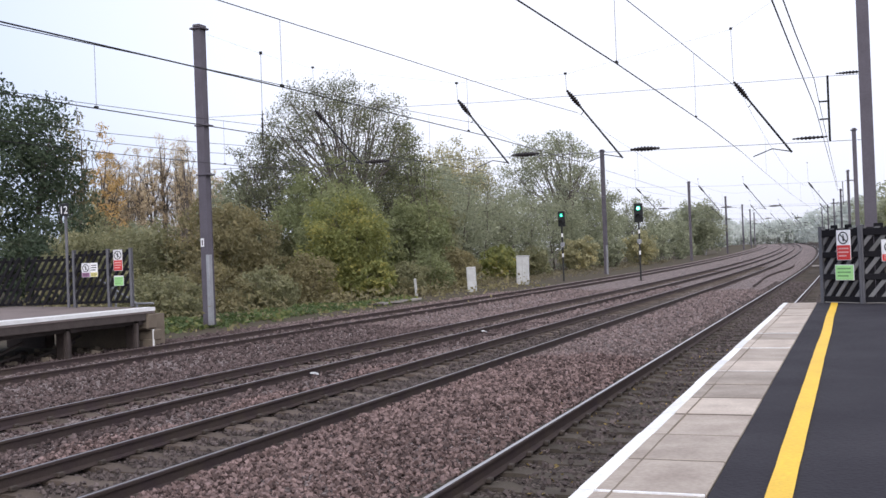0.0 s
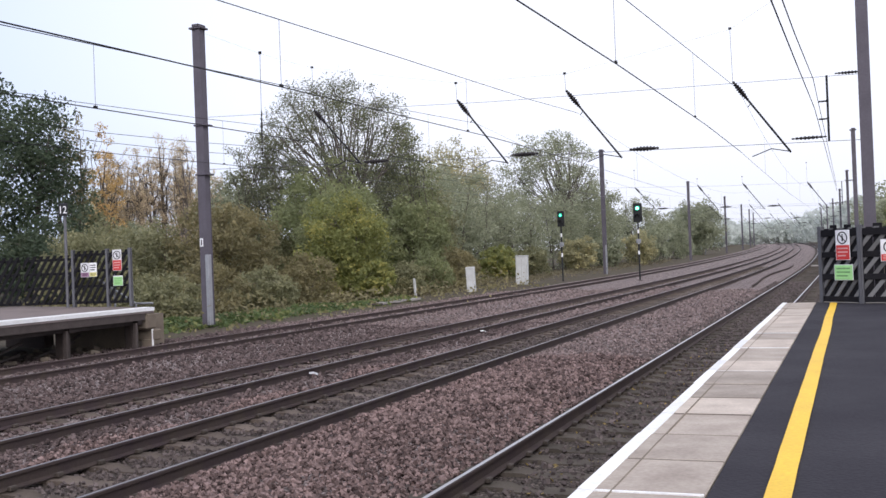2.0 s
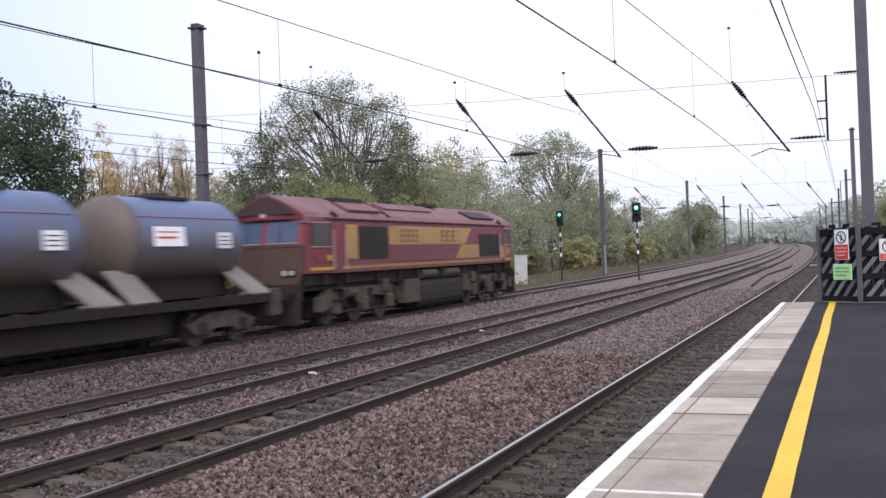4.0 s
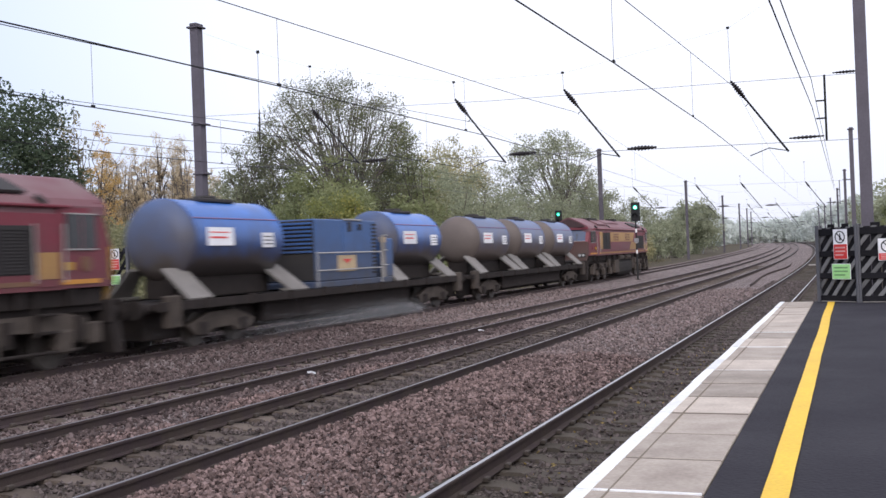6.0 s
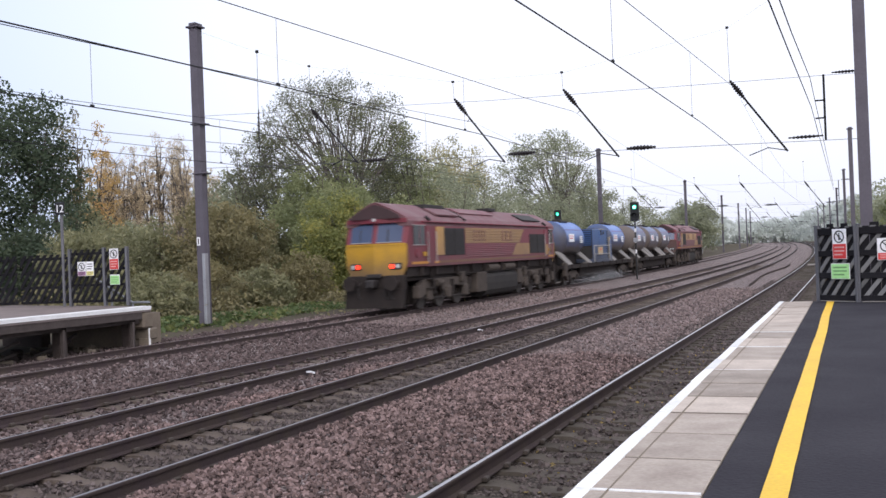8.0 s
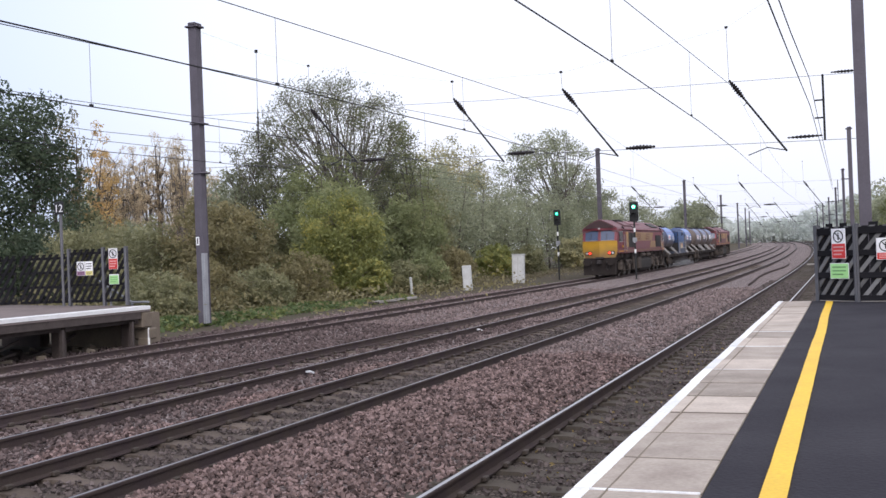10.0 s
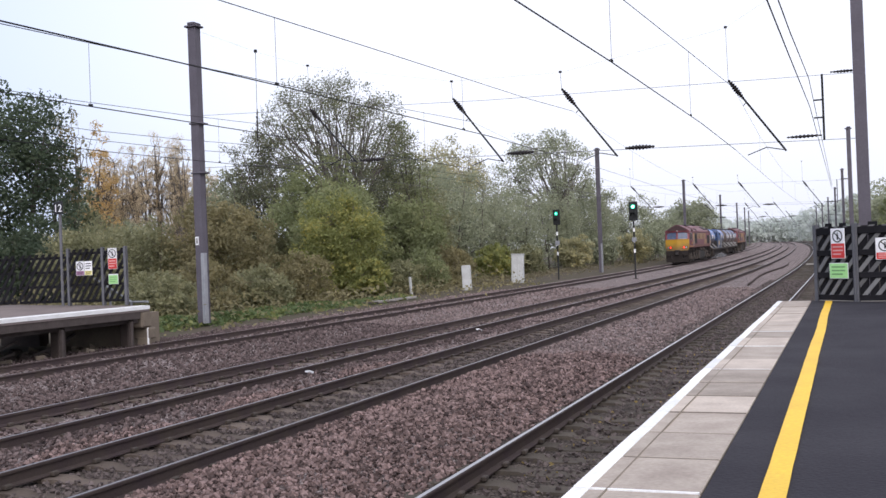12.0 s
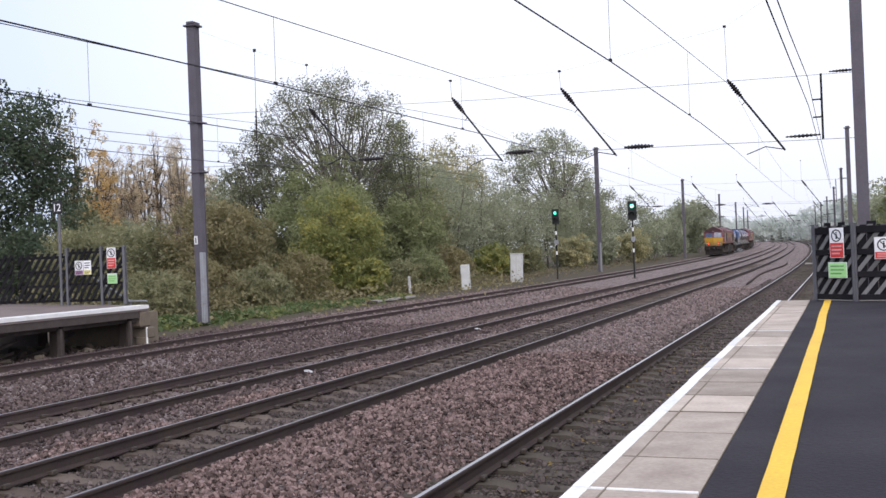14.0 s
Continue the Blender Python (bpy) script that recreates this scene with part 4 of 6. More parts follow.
def fence_panel(a, b, h, label, group, seed, pitch=.2, faint=False, posts=True):
    """A timber lattice panel between two steel posts: leaning slats on a black frame."""
    a, b = Vector(a), Vector(b)
    d = b - a
    w = math.hypot(d.x, d.y)
    f = empty("fence_panel", Matrix.Translation(a) @ pose(0, 0, 0, 0, 0, math.degrees(math.atan2(d.y, d.x))), label, "fence", group)
    rng = random.Random(seed)
    for x in (0, w) if posts else ():
        part("post", boxes(((x - .035, -.05, -.08), (x + .035, -.04, h + .02)), ((x - .035, .04, -.08), (x + .035, .05, h + .02)), ((x - .006, -.04, -.08), (x + .006, .04, h + .02))), FENCE_STEEL, f, "grey steel fence post")
    for k, z in enumerate((.02, h * .31, h * .6, h - .16)):
        part("rail", boxes(((.04, .0, z), (w - .04, .025, z + .07), .006)) if faint else boxes(((.04, -.05, z), (w - .04, -.026, z + (.1 if k < 3 else .12)), .006)), BLACK_WOOD, f)
    x = -h * .8
    while x < w:
        q = clip_slat(x, w - .08, h - .03, .62 if faint else .8, .1 if faint else .085)
        if q:
            bm = prism(bmesh.new(), q, -.024, -.006)
            bmesh.ops.translate(bm, verts=bm.verts, vec=(.04, 0, .015))
            part("slat", bm, BLACK_WOOD if faint else GREY_WOOD, f)
        x += pitch * rng.uniform(.93, 1.07)
    if not faint:
        n = max(2, round(w / .16))
        for k in range(n):
            part("back_board", boxes(((.04 + (w - .08) * k / n + .004, .0, .01), (.04 + (w - .08) * (k + 1) / n - .004, .018, h + (.04 if k % 2 else -.02)), .004)), BLACK_WOOD, f)
    return f, w


def ring(bm, c, r, t, y0, y1, n=28):
    v = []
    for y in (y0, y1):
        for rr in (r, r - t):
            v.append([bm.verts.new((c[0] + rr * math.cos(2 * math.pi * k / n), y, c[1] + rr * math.sin(2 * math.pi * k / n))) for k in range(n)])
    for k in range(n):
        j = (k + 1) % n
        for p, q in ((v[0], v[1]), (v[2], v[0]), (v[1], v[3]), (v[3], v[2])):
            bm.faces.new((p[k], p[j], q[j], q[k]))
    return bm


def sign(m, w, parts, label):
    """A thin enamelled plate; parts are (z0, z1, material) fields, the top one with a barred ring."""
    s = empty("warning_sign", m, label, "sign", "warning signs")
    h = parts[0][1]
    part("plate", boxes(((0, -.003, 0), (w, .004, h), .002)), WHITE_SIGN, s)
    for z0, z1, material, mark in parts[1:]:
        part("field", boxes(((.012, -.0065, z0), (w - .012, -.003, z1))), material, s)
        if mark == "bars":
            for k in range(3):
                z = z1 - (z1 - z0) * (.28 + .25 * k)
                part("text_bar", boxes(((w * .14, -.009, z), (w * (.85 - .14 * (k == 2)), -.0065, z + (z1 - z0) * .1))), PINK_INK if material is RED_SIGN else GREEN_INK if material is GREEN_SIGN else BLACK_INK, s)
        if mark == "ring":
            c, r = (w / 2, (z0 + z1) / 2), min(w, z1 - z0) * .43
            part("ring", ring(bmesh.new(), c, r, r * .18, -.0105, -.0065), BLACK_INK, s)
            bar = boxes(((-r * .95, -.0105, -r * .08), (r * .95, -.0068, r * .08)))
            bmesh.ops.transform(bar, verts=bar.verts, matrix=Matrix.Translation((c[0], 0, c[1])) @ pose(0, 0, 0, 0, 45))
            part("ring_bar", bar, BLACK_INK, s)
            part("pictogram", boxes(((c[0] - r * .12, -.0095, c[1] - r * .55), (c[0] + r * .16, -.0068, c[1] + r * .3)), ((c[0] - r * .1, -.0095, c[1] + r * .36), (c[0] + r * .12, -.0068, c[1] + r * .58))), BLACK_INK, s)
    return s


def build_fences():
    near = "fence across the end of the near platform"
    z = .915
    a, b, c = Vector((-.5, 19.45, z)), Vector((.14, 18.9, z)), Vector((1.0, 18.75, z))
    d = Vector((1.9, 18.7, z))
    fence_panel(a, b, 1.32, "black and grey timber lattice fence panel on the platform", near, 1)
    fence_panel(b, c, 1.32, "black and grey timber lattice fence panel on the platform", near, 2)
    fence_panel(c, d, 1.32, "black and grey timber lattice fence panel on the platform", near, 3)
    for p, q in ((a, b), (b, c), (c, d)):
        u = (q - p).normalized()
        ang = math.degrees(math.atan2(u.y, u.x))
        kerb = empty("fence_sill", Matrix.Translation(p) @ pose(0, 0, 0, 0, 0, ang), "pale concrete sill under the fence panel", "sill", near)
        part("sill", boxes(((.05, -.05, .008), ((q - p).length - .05, .06, .03), .005)), CONCRETE, kerb)

    def hang(p, q, along_m, height, w, parts, label, out=.058):
        u = (q - p).normalized()
        n = Vector((u.y, -u.x, 0))
        o = p + u * along_m + n * out + Vector((0, 0, height))
        return sign(Matrix.Translation(o) @ pose(0, 0, 0, 0, 0, math.degrees(math.atan2(u.y, u.x))), w, parts, label)
    stop = [(0, .52), (.26, .51, WHITE_SIGN, "ring"), (.01, .26, RED_SIGN, "bars")]
    hang(a, b, .37, .745, .3, stop, "white and red no-entry sign screwed to the fence")
    hang(a, b, .32, .4, .4, [(0, .27), (.01, .26, GREEN_SIGN, "bars")], "pale green notice with unreadable lettering on the fence")
    hang(b, c, .32, .71, .3, [(0, .37), (.12, .36, WHITE_SIGN, "ring"), (.01, .12, RED_SIGN, "bars")], "white and red no-entry sign screwed to the fence")
    far = "fence across the end of the far platform"
    zf = 1.06
    e = Vector((-17.8, 22.45, zf))
    g = Vector((-18.5, 22.4, zf))
    h2 = Vector((-19.6, 22.35, zf))
    fence_panel(g, e, 1.46, "black timber lattice fence panel with signs", far, 5, faint=True)
    fence_panel(h2, g, 1.46, "black timber lattice fence panel with signs", far, 6, faint=True)
    p = h2
    for k in range(3):
        q = p + Vector((-1.5, -.28, 0))
        fence_panel(q + Vector((.0, .0, 0)), p + Vector((-.03, .0, 0)), 1.36, "weathered black timber lattice fence panel", far, 7 + k, faint=True, posts=False)
        p = q
    hang(g, e, .2, .88, .28, [(0, .56), (.28, .55, WHITE_SIGN, "ring"), (.01, .28, RED_SIGN, "bars")], "white and red no-entry sign on the far fence")
    hang(g, e, .2, .48, .3, [(0, .27), (.01, .24, GREEN_SIGN, "bars")], "pale green notice with unreadable lettering on the far fence")
    hang(h2, g, .28, .74, .27, [(0, .38), (.12, .37, WHITE_SIGN, "ring"), (.01, .12, PURPLE_SIGN, "bars")], "faded no-entry sign on the far fence")
    hang(h2, g, .56, .74, .24, [(0, .38), (.12, .37, WHITE_SIGN, "bars"), (.01, .12, YELLOW_SIGN, "bars")], "faded yellow warning sign on the far fence")


# ---- signals and lineside things ----
def signal(x, y, z, top, w, label, core):
    """A signal head on a banded post; core is the share of the lamp that glares white."""
    s = empty("colour_light_signal", pose(x, y, z, 0, 0, -4), label, "signal", "colour light signals")
    h = top - z
    head = w * 2.1
    part("post", rod((0, 0, -.2), (0, 0, h - head + .1), .06), SIGNAL_BLACK, s)
    for k in range(3):
        zz = (h - head) * (.42 + .19 * k)
        part("band", rod((0, 0, zz), (0, 0, zz + .26), .068), WHITE_LINE, s, "pale band on the post")
    part("post_box", boxes(((-.14, -.1, (h - head) * .62), (.14, .12, (h - head) * .62 + .3), .02)), GALV, s, "small pale equipment box")
    part("backboard", boxes(((-w / 2, -.02, h - head), (w / 2, .05, h), .05)), SIGNAL_BLACK, s, "black signal backboard")
    for k in (0, 1):
        zc = h - w * .55 - k * w * .95
        part("lamp" if k == 0 else "dark_lens", rod((0, -.03, zc), (0, -.05, zc), w * .22, 20), GREEN_LAMP if k == 0 else SIGNAL_BLACK, s, "lit green lamp" if k == 0 else "unlit lens")
        if k == 0:
            part("lamp_core", rod((0, -.05, zc), (0, -.056, zc), w * core, 16), LAMP_CORE, s, "near-white bright centre of the lamp")
        hood = bmesh.new()
        n = 14
        r = w * .31
        pts = [[(r * math.cos(a), y0, zc + r * math.sin(a)) for a in [radians(-20 + 220 * i / n) for i in range(n + 1)]] for y0 in (-.02, -.26)]
        vs = [[hood.verts.new(p) for p in line] for line in pts]
        for i in range(n):
            hood.faces.new((vs[0][i], vs[0][i + 1], vs[1][i + 1], vs[1][i]))
        bmesh.ops.solidify(hood, geom=hood.faces[:], thickness=.012)
        part("hood", hood, SIGNAL_BLACK, s)
    part("foot", boxes(((-.16, -.16, -.5), (.16, .16, -.14), .02)), OLD_TIMBER, s)


def build_lineside():
    signal(-13.55, 70.8, .0, 5.12, .62, "green-lit colour light signal on a banded post between the tracks", .15)
    signal(-19.3, 72, .02, 4.9, .52, "green-lit colour light signal on a banded post beside the scrub", .06)
    for (x, y, h, w, lean, label) in ((-20.5, 66, 1.9, .8, 1.5, "tall white trackside cabinet"), (-20.3, 55.6, 1.45, .5, -2, "white concrete trackside post block"), (-21.4, 50, .98, .14, -3, "slim white marker post")):
        c = empty("trackside_cabinet" if w > .3 else "marker_post", pose(x, y, ground_z(x, y) - .02, 0, lean, 8), label + " standing by the scrub", "cabinet" if w > .3 else "post")
        part("body", boxes(((-w / 2, -w / 3, 0), (w / 2, w / 3, h), min(.04, w * .2))), OFF_WHITE, c)
        if w > .7:
            part("lid", boxes(((-w / 2 - .03, -w / 3 - .03, h - .02), (w / 2 + .03, w / 3 + .03, h + .06), .03)), OFF_WHITE, c)
            part("door_seam", boxes(((-.01, -w / 3 - .004, .15), (.01, -w / 3 + .01, h - .15))), CONCRETE, c)
    t = empty("cable_trough_lids", pose(-20.1, 44, ground_z(-20.1, 44)), "row of loose brown cable trough lids in the cess", "trough")
    rng = random.Random(4)
    for k in range(5):
        bm = boxes(((-.3, -.5, .0), (.3, .5, .1), .015))
        bmesh.ops.transform(bm, verts=bm.verts, matrix=pose(rng.uniform(-.1, .1), k * 1.05 - 2, .02, rng.uniform(-3, 3), rng.uniform(-4, 4), rng.uniform(-8, 8)))
        part("lid", bm, OLD_TIMBER if k == 0 else CONCRETE, t)
    v, f = sweep(RAIL, 0, .0, [52, 56, 60, 64, 70, 76, 84, 92, 99])
    spare = link_np("spare_rail", [(a - 4.75 + .25 * math.sin(b * .16), b, c + .02) for a, b, c in v], f, RAIL_SIDE)
    tagged(spare, "rusty spare rail lying in the ballast between tracks", "rail")
    board = empty("crossing_board", pose(*along(TRACKS["one"] + .4, 92, -.02)), "pale timber crossing board between the rails", "board")
    part("plank", boxes(((-.9, -.5, -.1), (.9, .5, .01), .01)), CONCRETE, board)
    for x, y in ((-9.35, 16.9), (-9.4, 26.5)):
        p = empty("litter", pose(x, y, -.1, 10, 8, 30), "scrap of white paper litter on the ballast", "litter", "scraps of litter")
        bm = bmesh.new()
        vs = [[bm.verts.new((i * .04 - .08, j * .035 - .05, .025 * noise.noise((i * .9, j * .9, x)) + .02)) for i in range(5)] for j in range(4)]
        for j in range(3):
            for i in range(4):
                bm.faces.new((vs[j][i], vs[j][i + 1], vs[j + 1][i + 1], vs[j + 1][i]))
        bmesh.ops.solidify(bm, geom=bm.faces[:], thickness=.004)
        part("paper", bm, WHITE_SIGN, p)


build_far_platform()
build_rubble()
build_fences()
build_lineside()


# ---- train ----
def dirty(name, colour, dirt, z0, z1, rough=.5, amount=1.0):
    """Vehicle paint that is caked with road dirt from below."""
    m = mat(name, colour, rough, tint=[c * .5 + d * .5 for c, d in zip(colour, dirt)], scale=1.2, fine=25, bump=.06, amount=.6)
    n, l = m.node_tree.nodes, m.node_tree.links
    b = n["Principled BSDF"]
    src = b.inputs["Base Color"].links[0].from_socket
    tc, sep, nz = n.new("ShaderNodeTexCoord"), n.new("ShaderNodeSeparateXYZ"), n.new("ShaderNodeTexNoise")
    nz.inputs["Scale"].default_value = 1.6
    nz.inputs["Detail"].default_value = 6
    l.new(tc.outputs["Object"], sep.inputs[0])
    l.new(tc.outputs["Object"], nz.inputs["Vector"])
    add = n.new("ShaderNodeMath")
    add.operation = "MULTIPLY_ADD"
    add.inputs[1].default_value = .9 * (z1 - z0)
    l.new(nz.outputs["Fac"], add.inputs[0])
    l.new(sep.outputs["Z"], add.inputs[2])
    rng = n.new("ShaderNodeMapRange")
    rng.inputs["From Min"].default_value, rng.inputs["From Max"].default_value = z0 + .45 * (z1 - z0), z1 + .45 * (z1 - z0)
    rng.inputs["To Min"].default_value, rng.inputs["To Max"].default_value = amount, 0
    l.new(add.outputs[0], rng.inputs["Value"])
    mix = n.new("ShaderNodeMixRGB")
    mix.inputs[2].default_value = (*dirt, 1)
    l.new(rng.outputs[0], mix.inputs[0])
    l.new(src, mix.inputs[1])
    l.new(mix.outputs[0], b.inputs["Base Color"])
    return m


DIRT = (.105, .085, .07)
MAROON = dirty("maroon_paint", (.17, .018, .034), (.095, .042, .042), 1.5, 2.7, .5, .6)
ROOF_MAROON = mat("dusty_maroon_roof", (.16, .06, .072), .65, tint=(.21, .155, .155), scale=1.1, fine=25, bump=.1)
GOLD = dirty("faded_gold_paint", (.42, .235, .055), (.2, .11, .06), 1.6, 3.2, .45, .6)
# gold dulled by grime, some haze put into the colour as well
FADED_GOLD = dirty("grime_and_haze_dulled_gold", (.33, .19, .07), (.17, .1, .06), 1.6, 3.2, .55, .7)
DULL_STRIPE = mat("grimed_stripe", (.17, .085, .045), .6, tint=(.11, .06, .04), scale=2, fine=30, bump=0)
FADED_MARK = mat("faded_lettering_paint", (.19, .085, .05), .6, tint=(.13, .06, .045), scale=3, fine=30, bump=0)
GOLD_STRIPE = mat("dusty_gold_stripe", (.34, .17, .045), .55, tint=(.2, .1, .04), scale=1.5, fine=30, bump=0)
ORANGE_STRIPE = mat("orange_stripe", (.55, .24, .03), .5, tint=(.35, .16, .04), scale=2, fine=30, bump=0)
CAB_YELLOW = dirty("cab_warning_yellow", (.52, .285, .012), (.14, .085, .04), 1.25, 2.25, .5, .95)
GABLE_BROWN = mat("dark_brown_gable", (.05, .024, .026), .75, tint=(.03, .018, .02), scale=2.5, fine=30, bump=.1)
CAB_GRIME = dirty("grime_browned_cab_end", (.1, .04, .035), (.075, .05, .042), 1.2, 2.8, .6, .8)
GRILLE = mat("black_grille", (.022, .018, .018), .7, bump=.1)
FRAME_DIRT = mat("dirt_caked_underframe", (.034, .028, .026), .9, tint=(.018, .016, .016), scale=2.5, fine=30, bump=.3)
BOGIE_DIRT = mat("dusty_bogie", (.085, .07, .06), .9, tint=(.03, .027, .025), scale=3, fine=30, bump=.3)
TANK_DIRT = mat("dusty_fuel_tank", (.034, .032, .032), .85, tint=(.055, .049, .044), scale=1.5, fine=30, bump=.2)
WHEEL = mat("dark_wheel_steel", (.075, .065, .058), .6, .4, tint=(.04, .035, .03))
BRIGHT_BAR = mat("dull_white_handrail", (.36, .35, .34), .5, tint=(.22, .21, .2))
TANK_BLUE = dirty("grimy_blue_tank_paint", (.035, .155, .52), (.055, .047, .045), -.55, .6, .32)
TANK_GRIMY = dirty("brown_grimed_blue_tank_paint", (.07, .13, .3), (.115, .09, .078), -.6, 1.0, .42)
POD_BLUE = dirty("grimy_blue_module_paint", (.035, .1, .27), (.045, .046, .055), 1.2, 2.7, .45, .9)
END_BLUE = dirty("grimed_blue_tank_end", (.06, .1, .22), (.075, .062, .056), -.7, 1.0, .55)
END_BROWN = dirty("grime_brown_tank_end", (.125, .098, .088), (.09, .072, .062), -.9, .8, .6)
PINK_LINE = mat("faded_pink_line", (.3, .17, .3), .6, tint=(.2, .14, .24), scale=3, fine=30, bump=0)
SADDLE = mat("pale_grey_saddle_plate", (.2, .185, .172), .7, tint=(.115, .1, .09), scale=2, fine=30)
TAN_BOX = mat("tan_notice_board", (.45, .34, .2), .6, tint=(.3, .22, .14))
TAIL_LAMP = glow_mat("red_tail_lamp", (1.0, .045, .015), 2.4)
LAMP_WHITE = mat("pale_lamp_lens", (.5, .5, .5), .2, bump=0)


def glass_dark(name, colour, rough=.08):
    m = bpy.data.materials.new(name)
    m.use_nodes = True
    b = m.node_tree.nodes["Principled BSDF"]
    b.inputs["Base Color"].default_value, b.inputs["Roughness"].default_value = (*colour, 1), rough
    b.inputs["Specular IOR Level"].default_value = .45
    b.inputs["Coat Weight"].default_value = .15
    return m


# windscreen base is blue in place of the sky it reflects
CAB_GLASS = glass_dark("cab_window_glass", (.045, .065, .125), .2)
SIDE_GLASS = glass_dark("cab_side_glass", (.02, .022, .025), .25)


def ribbed(outline_y, z0, z1, x, pitch=.105, depth=.014):
    """A corrugated side panel: outline_y(z) gives its two ends at a height."""
    bm = bmesh.new()
    n = int((z1 - z0) / pitch)
    rows = []
    for k in range(n):
        for q, d in ((0, 0), (.25, depth), (.6, depth), (.85, 0)):
            z = z0 + (z1 - z0) * (k + q) / n
            a, b = outline_y(z)
            rows.append((bm.verts.new((x + d, a, z)), bm.verts.new((x + d, b, z))))
    for (a, b), (c, d) in zip(rows, rows[1:]):
        bm.faces.new((a, b, d, c))
    return bm


def wheelset(parent, y, r, gauge=.75):
    """One axle with both wheels, turning about its own axis."""
    w = new("wheelset")
    w.parent = parent
    w.empty_display_size = .1
    w.matrix_basis = pose(0, y, r)
    for s in (-1, 1):
        bm = bmesh.new()
        tube(bm, [(s * (gauge - .09), 0, 0), (s * (gauge - .06), 0, 0), (s * (gauge - .06), 0, 0.0001), (s * (gauge + .06), 0, 0)], [r + .025, r + .025, r, r - .004], 24)
        part("wheel", bm, WHEEL, w)
        part("hub", boxes(((s * gauge + .05 * s, -.1, -.1), (s * gauge + .12 * s, .1, .1), .03), ((s * gauge + .055 * s, -.04, .12), (s * gauge + .075 * s, .04, r - .1), .01)), BOGIE_DIRT, w)
    part("axle", rod((-gauge, 0, 0), (gauge, 0, 0), .08), WHEEL, w)
    return w


WHEELS = []


def loco_bogie(parent, yc, flip):
    for k in (-1.95, 0, 1.95):
        # plain motor blocks, added to stop light passing between the wheels
        part("traction_motor", boxes(((-.62, yc + k - .62, .2), (.62, yc + k + .62, .95), .06)), FRAME_DIRT, parent)
        WHEELS.append((wheelset(parent, yc + k, .53), yc + k, .53))
    for s in (-1, 1):
        x = s * 1.08
        bm = bmesh.new()
        prism(bm, [(yc - 2.75, .62), (yc - 2.5, .5), (yc - 1.5, .78), (yc - .6, .82), (yc - .45, .62), (yc + .45, .62), (yc + .6, .82), (yc + 1.5, .78), (yc + 2.5, .5), (yc + 2.75, .62), (yc + 2.7, 1.0), (yc + 2.1, 1.12), (yc - 2.1, 1.12), (yc - 2.7, 1.0)], x - .08, x + .08, "x")
        part("bogie_frame", bm, BOGIE_DIRT, parent, "dust-caked bogie side frame")
        for k in (-1.95, 0, 1.95):
            part("axlebox", boxes(((x - .02, yc + k - .24, .32), (x + .16 * s + .02 * s, yc + k + .24, .8), .05)), BOGIE_DIRT, parent)
            part("spring", rod((x + .1 * s, yc + k + .45, .55), (x + .1 * s, yc + k + .45, 1.05), .1), FRAME_DIRT, parent)
        part("brake_cylinder", rod((x + .12 * s, yc - 1.2, .95), (x + .12 * s, yc - .65, .95), .12), BOGIE_DIRT, parent)
        part("brake_rod", rod((x + .13 * s, yc - 2.4, .4), (x + .13 * s, yc + 2.4, .38), .035), FRAME_DIRT, parent)
        part("sand_pipe", tube(bmesh.new(), [(x + .05 * s, yc + 2.6 * flip, 1.1), (x + .05 * s, yc + 2.75 * flip, .6), (x - .2 * s, yc + 2.6 * flip, .12)], .035), FRAME_DIRT, parent)
        part("footstep", boxes(((x - .1, yc + 2.86 * flip - .2, .45), (x + .15 * s, yc + 2.86 * flip + .2, .9), .03)), BOGIE_DIRT, parent)


def draw_in(bm, s):
    """Narrows what lies towards the nose of a cab, and sets the corners of its face back."""
    for v in bm.verts:
        if s * v.co.y > 9.66:
            v.co.y -= s * .16 * abs(v.co.x)
        v.co.x *= 1 - .052 * max(0.0, s * v.co.y - 8.3)
    return bm


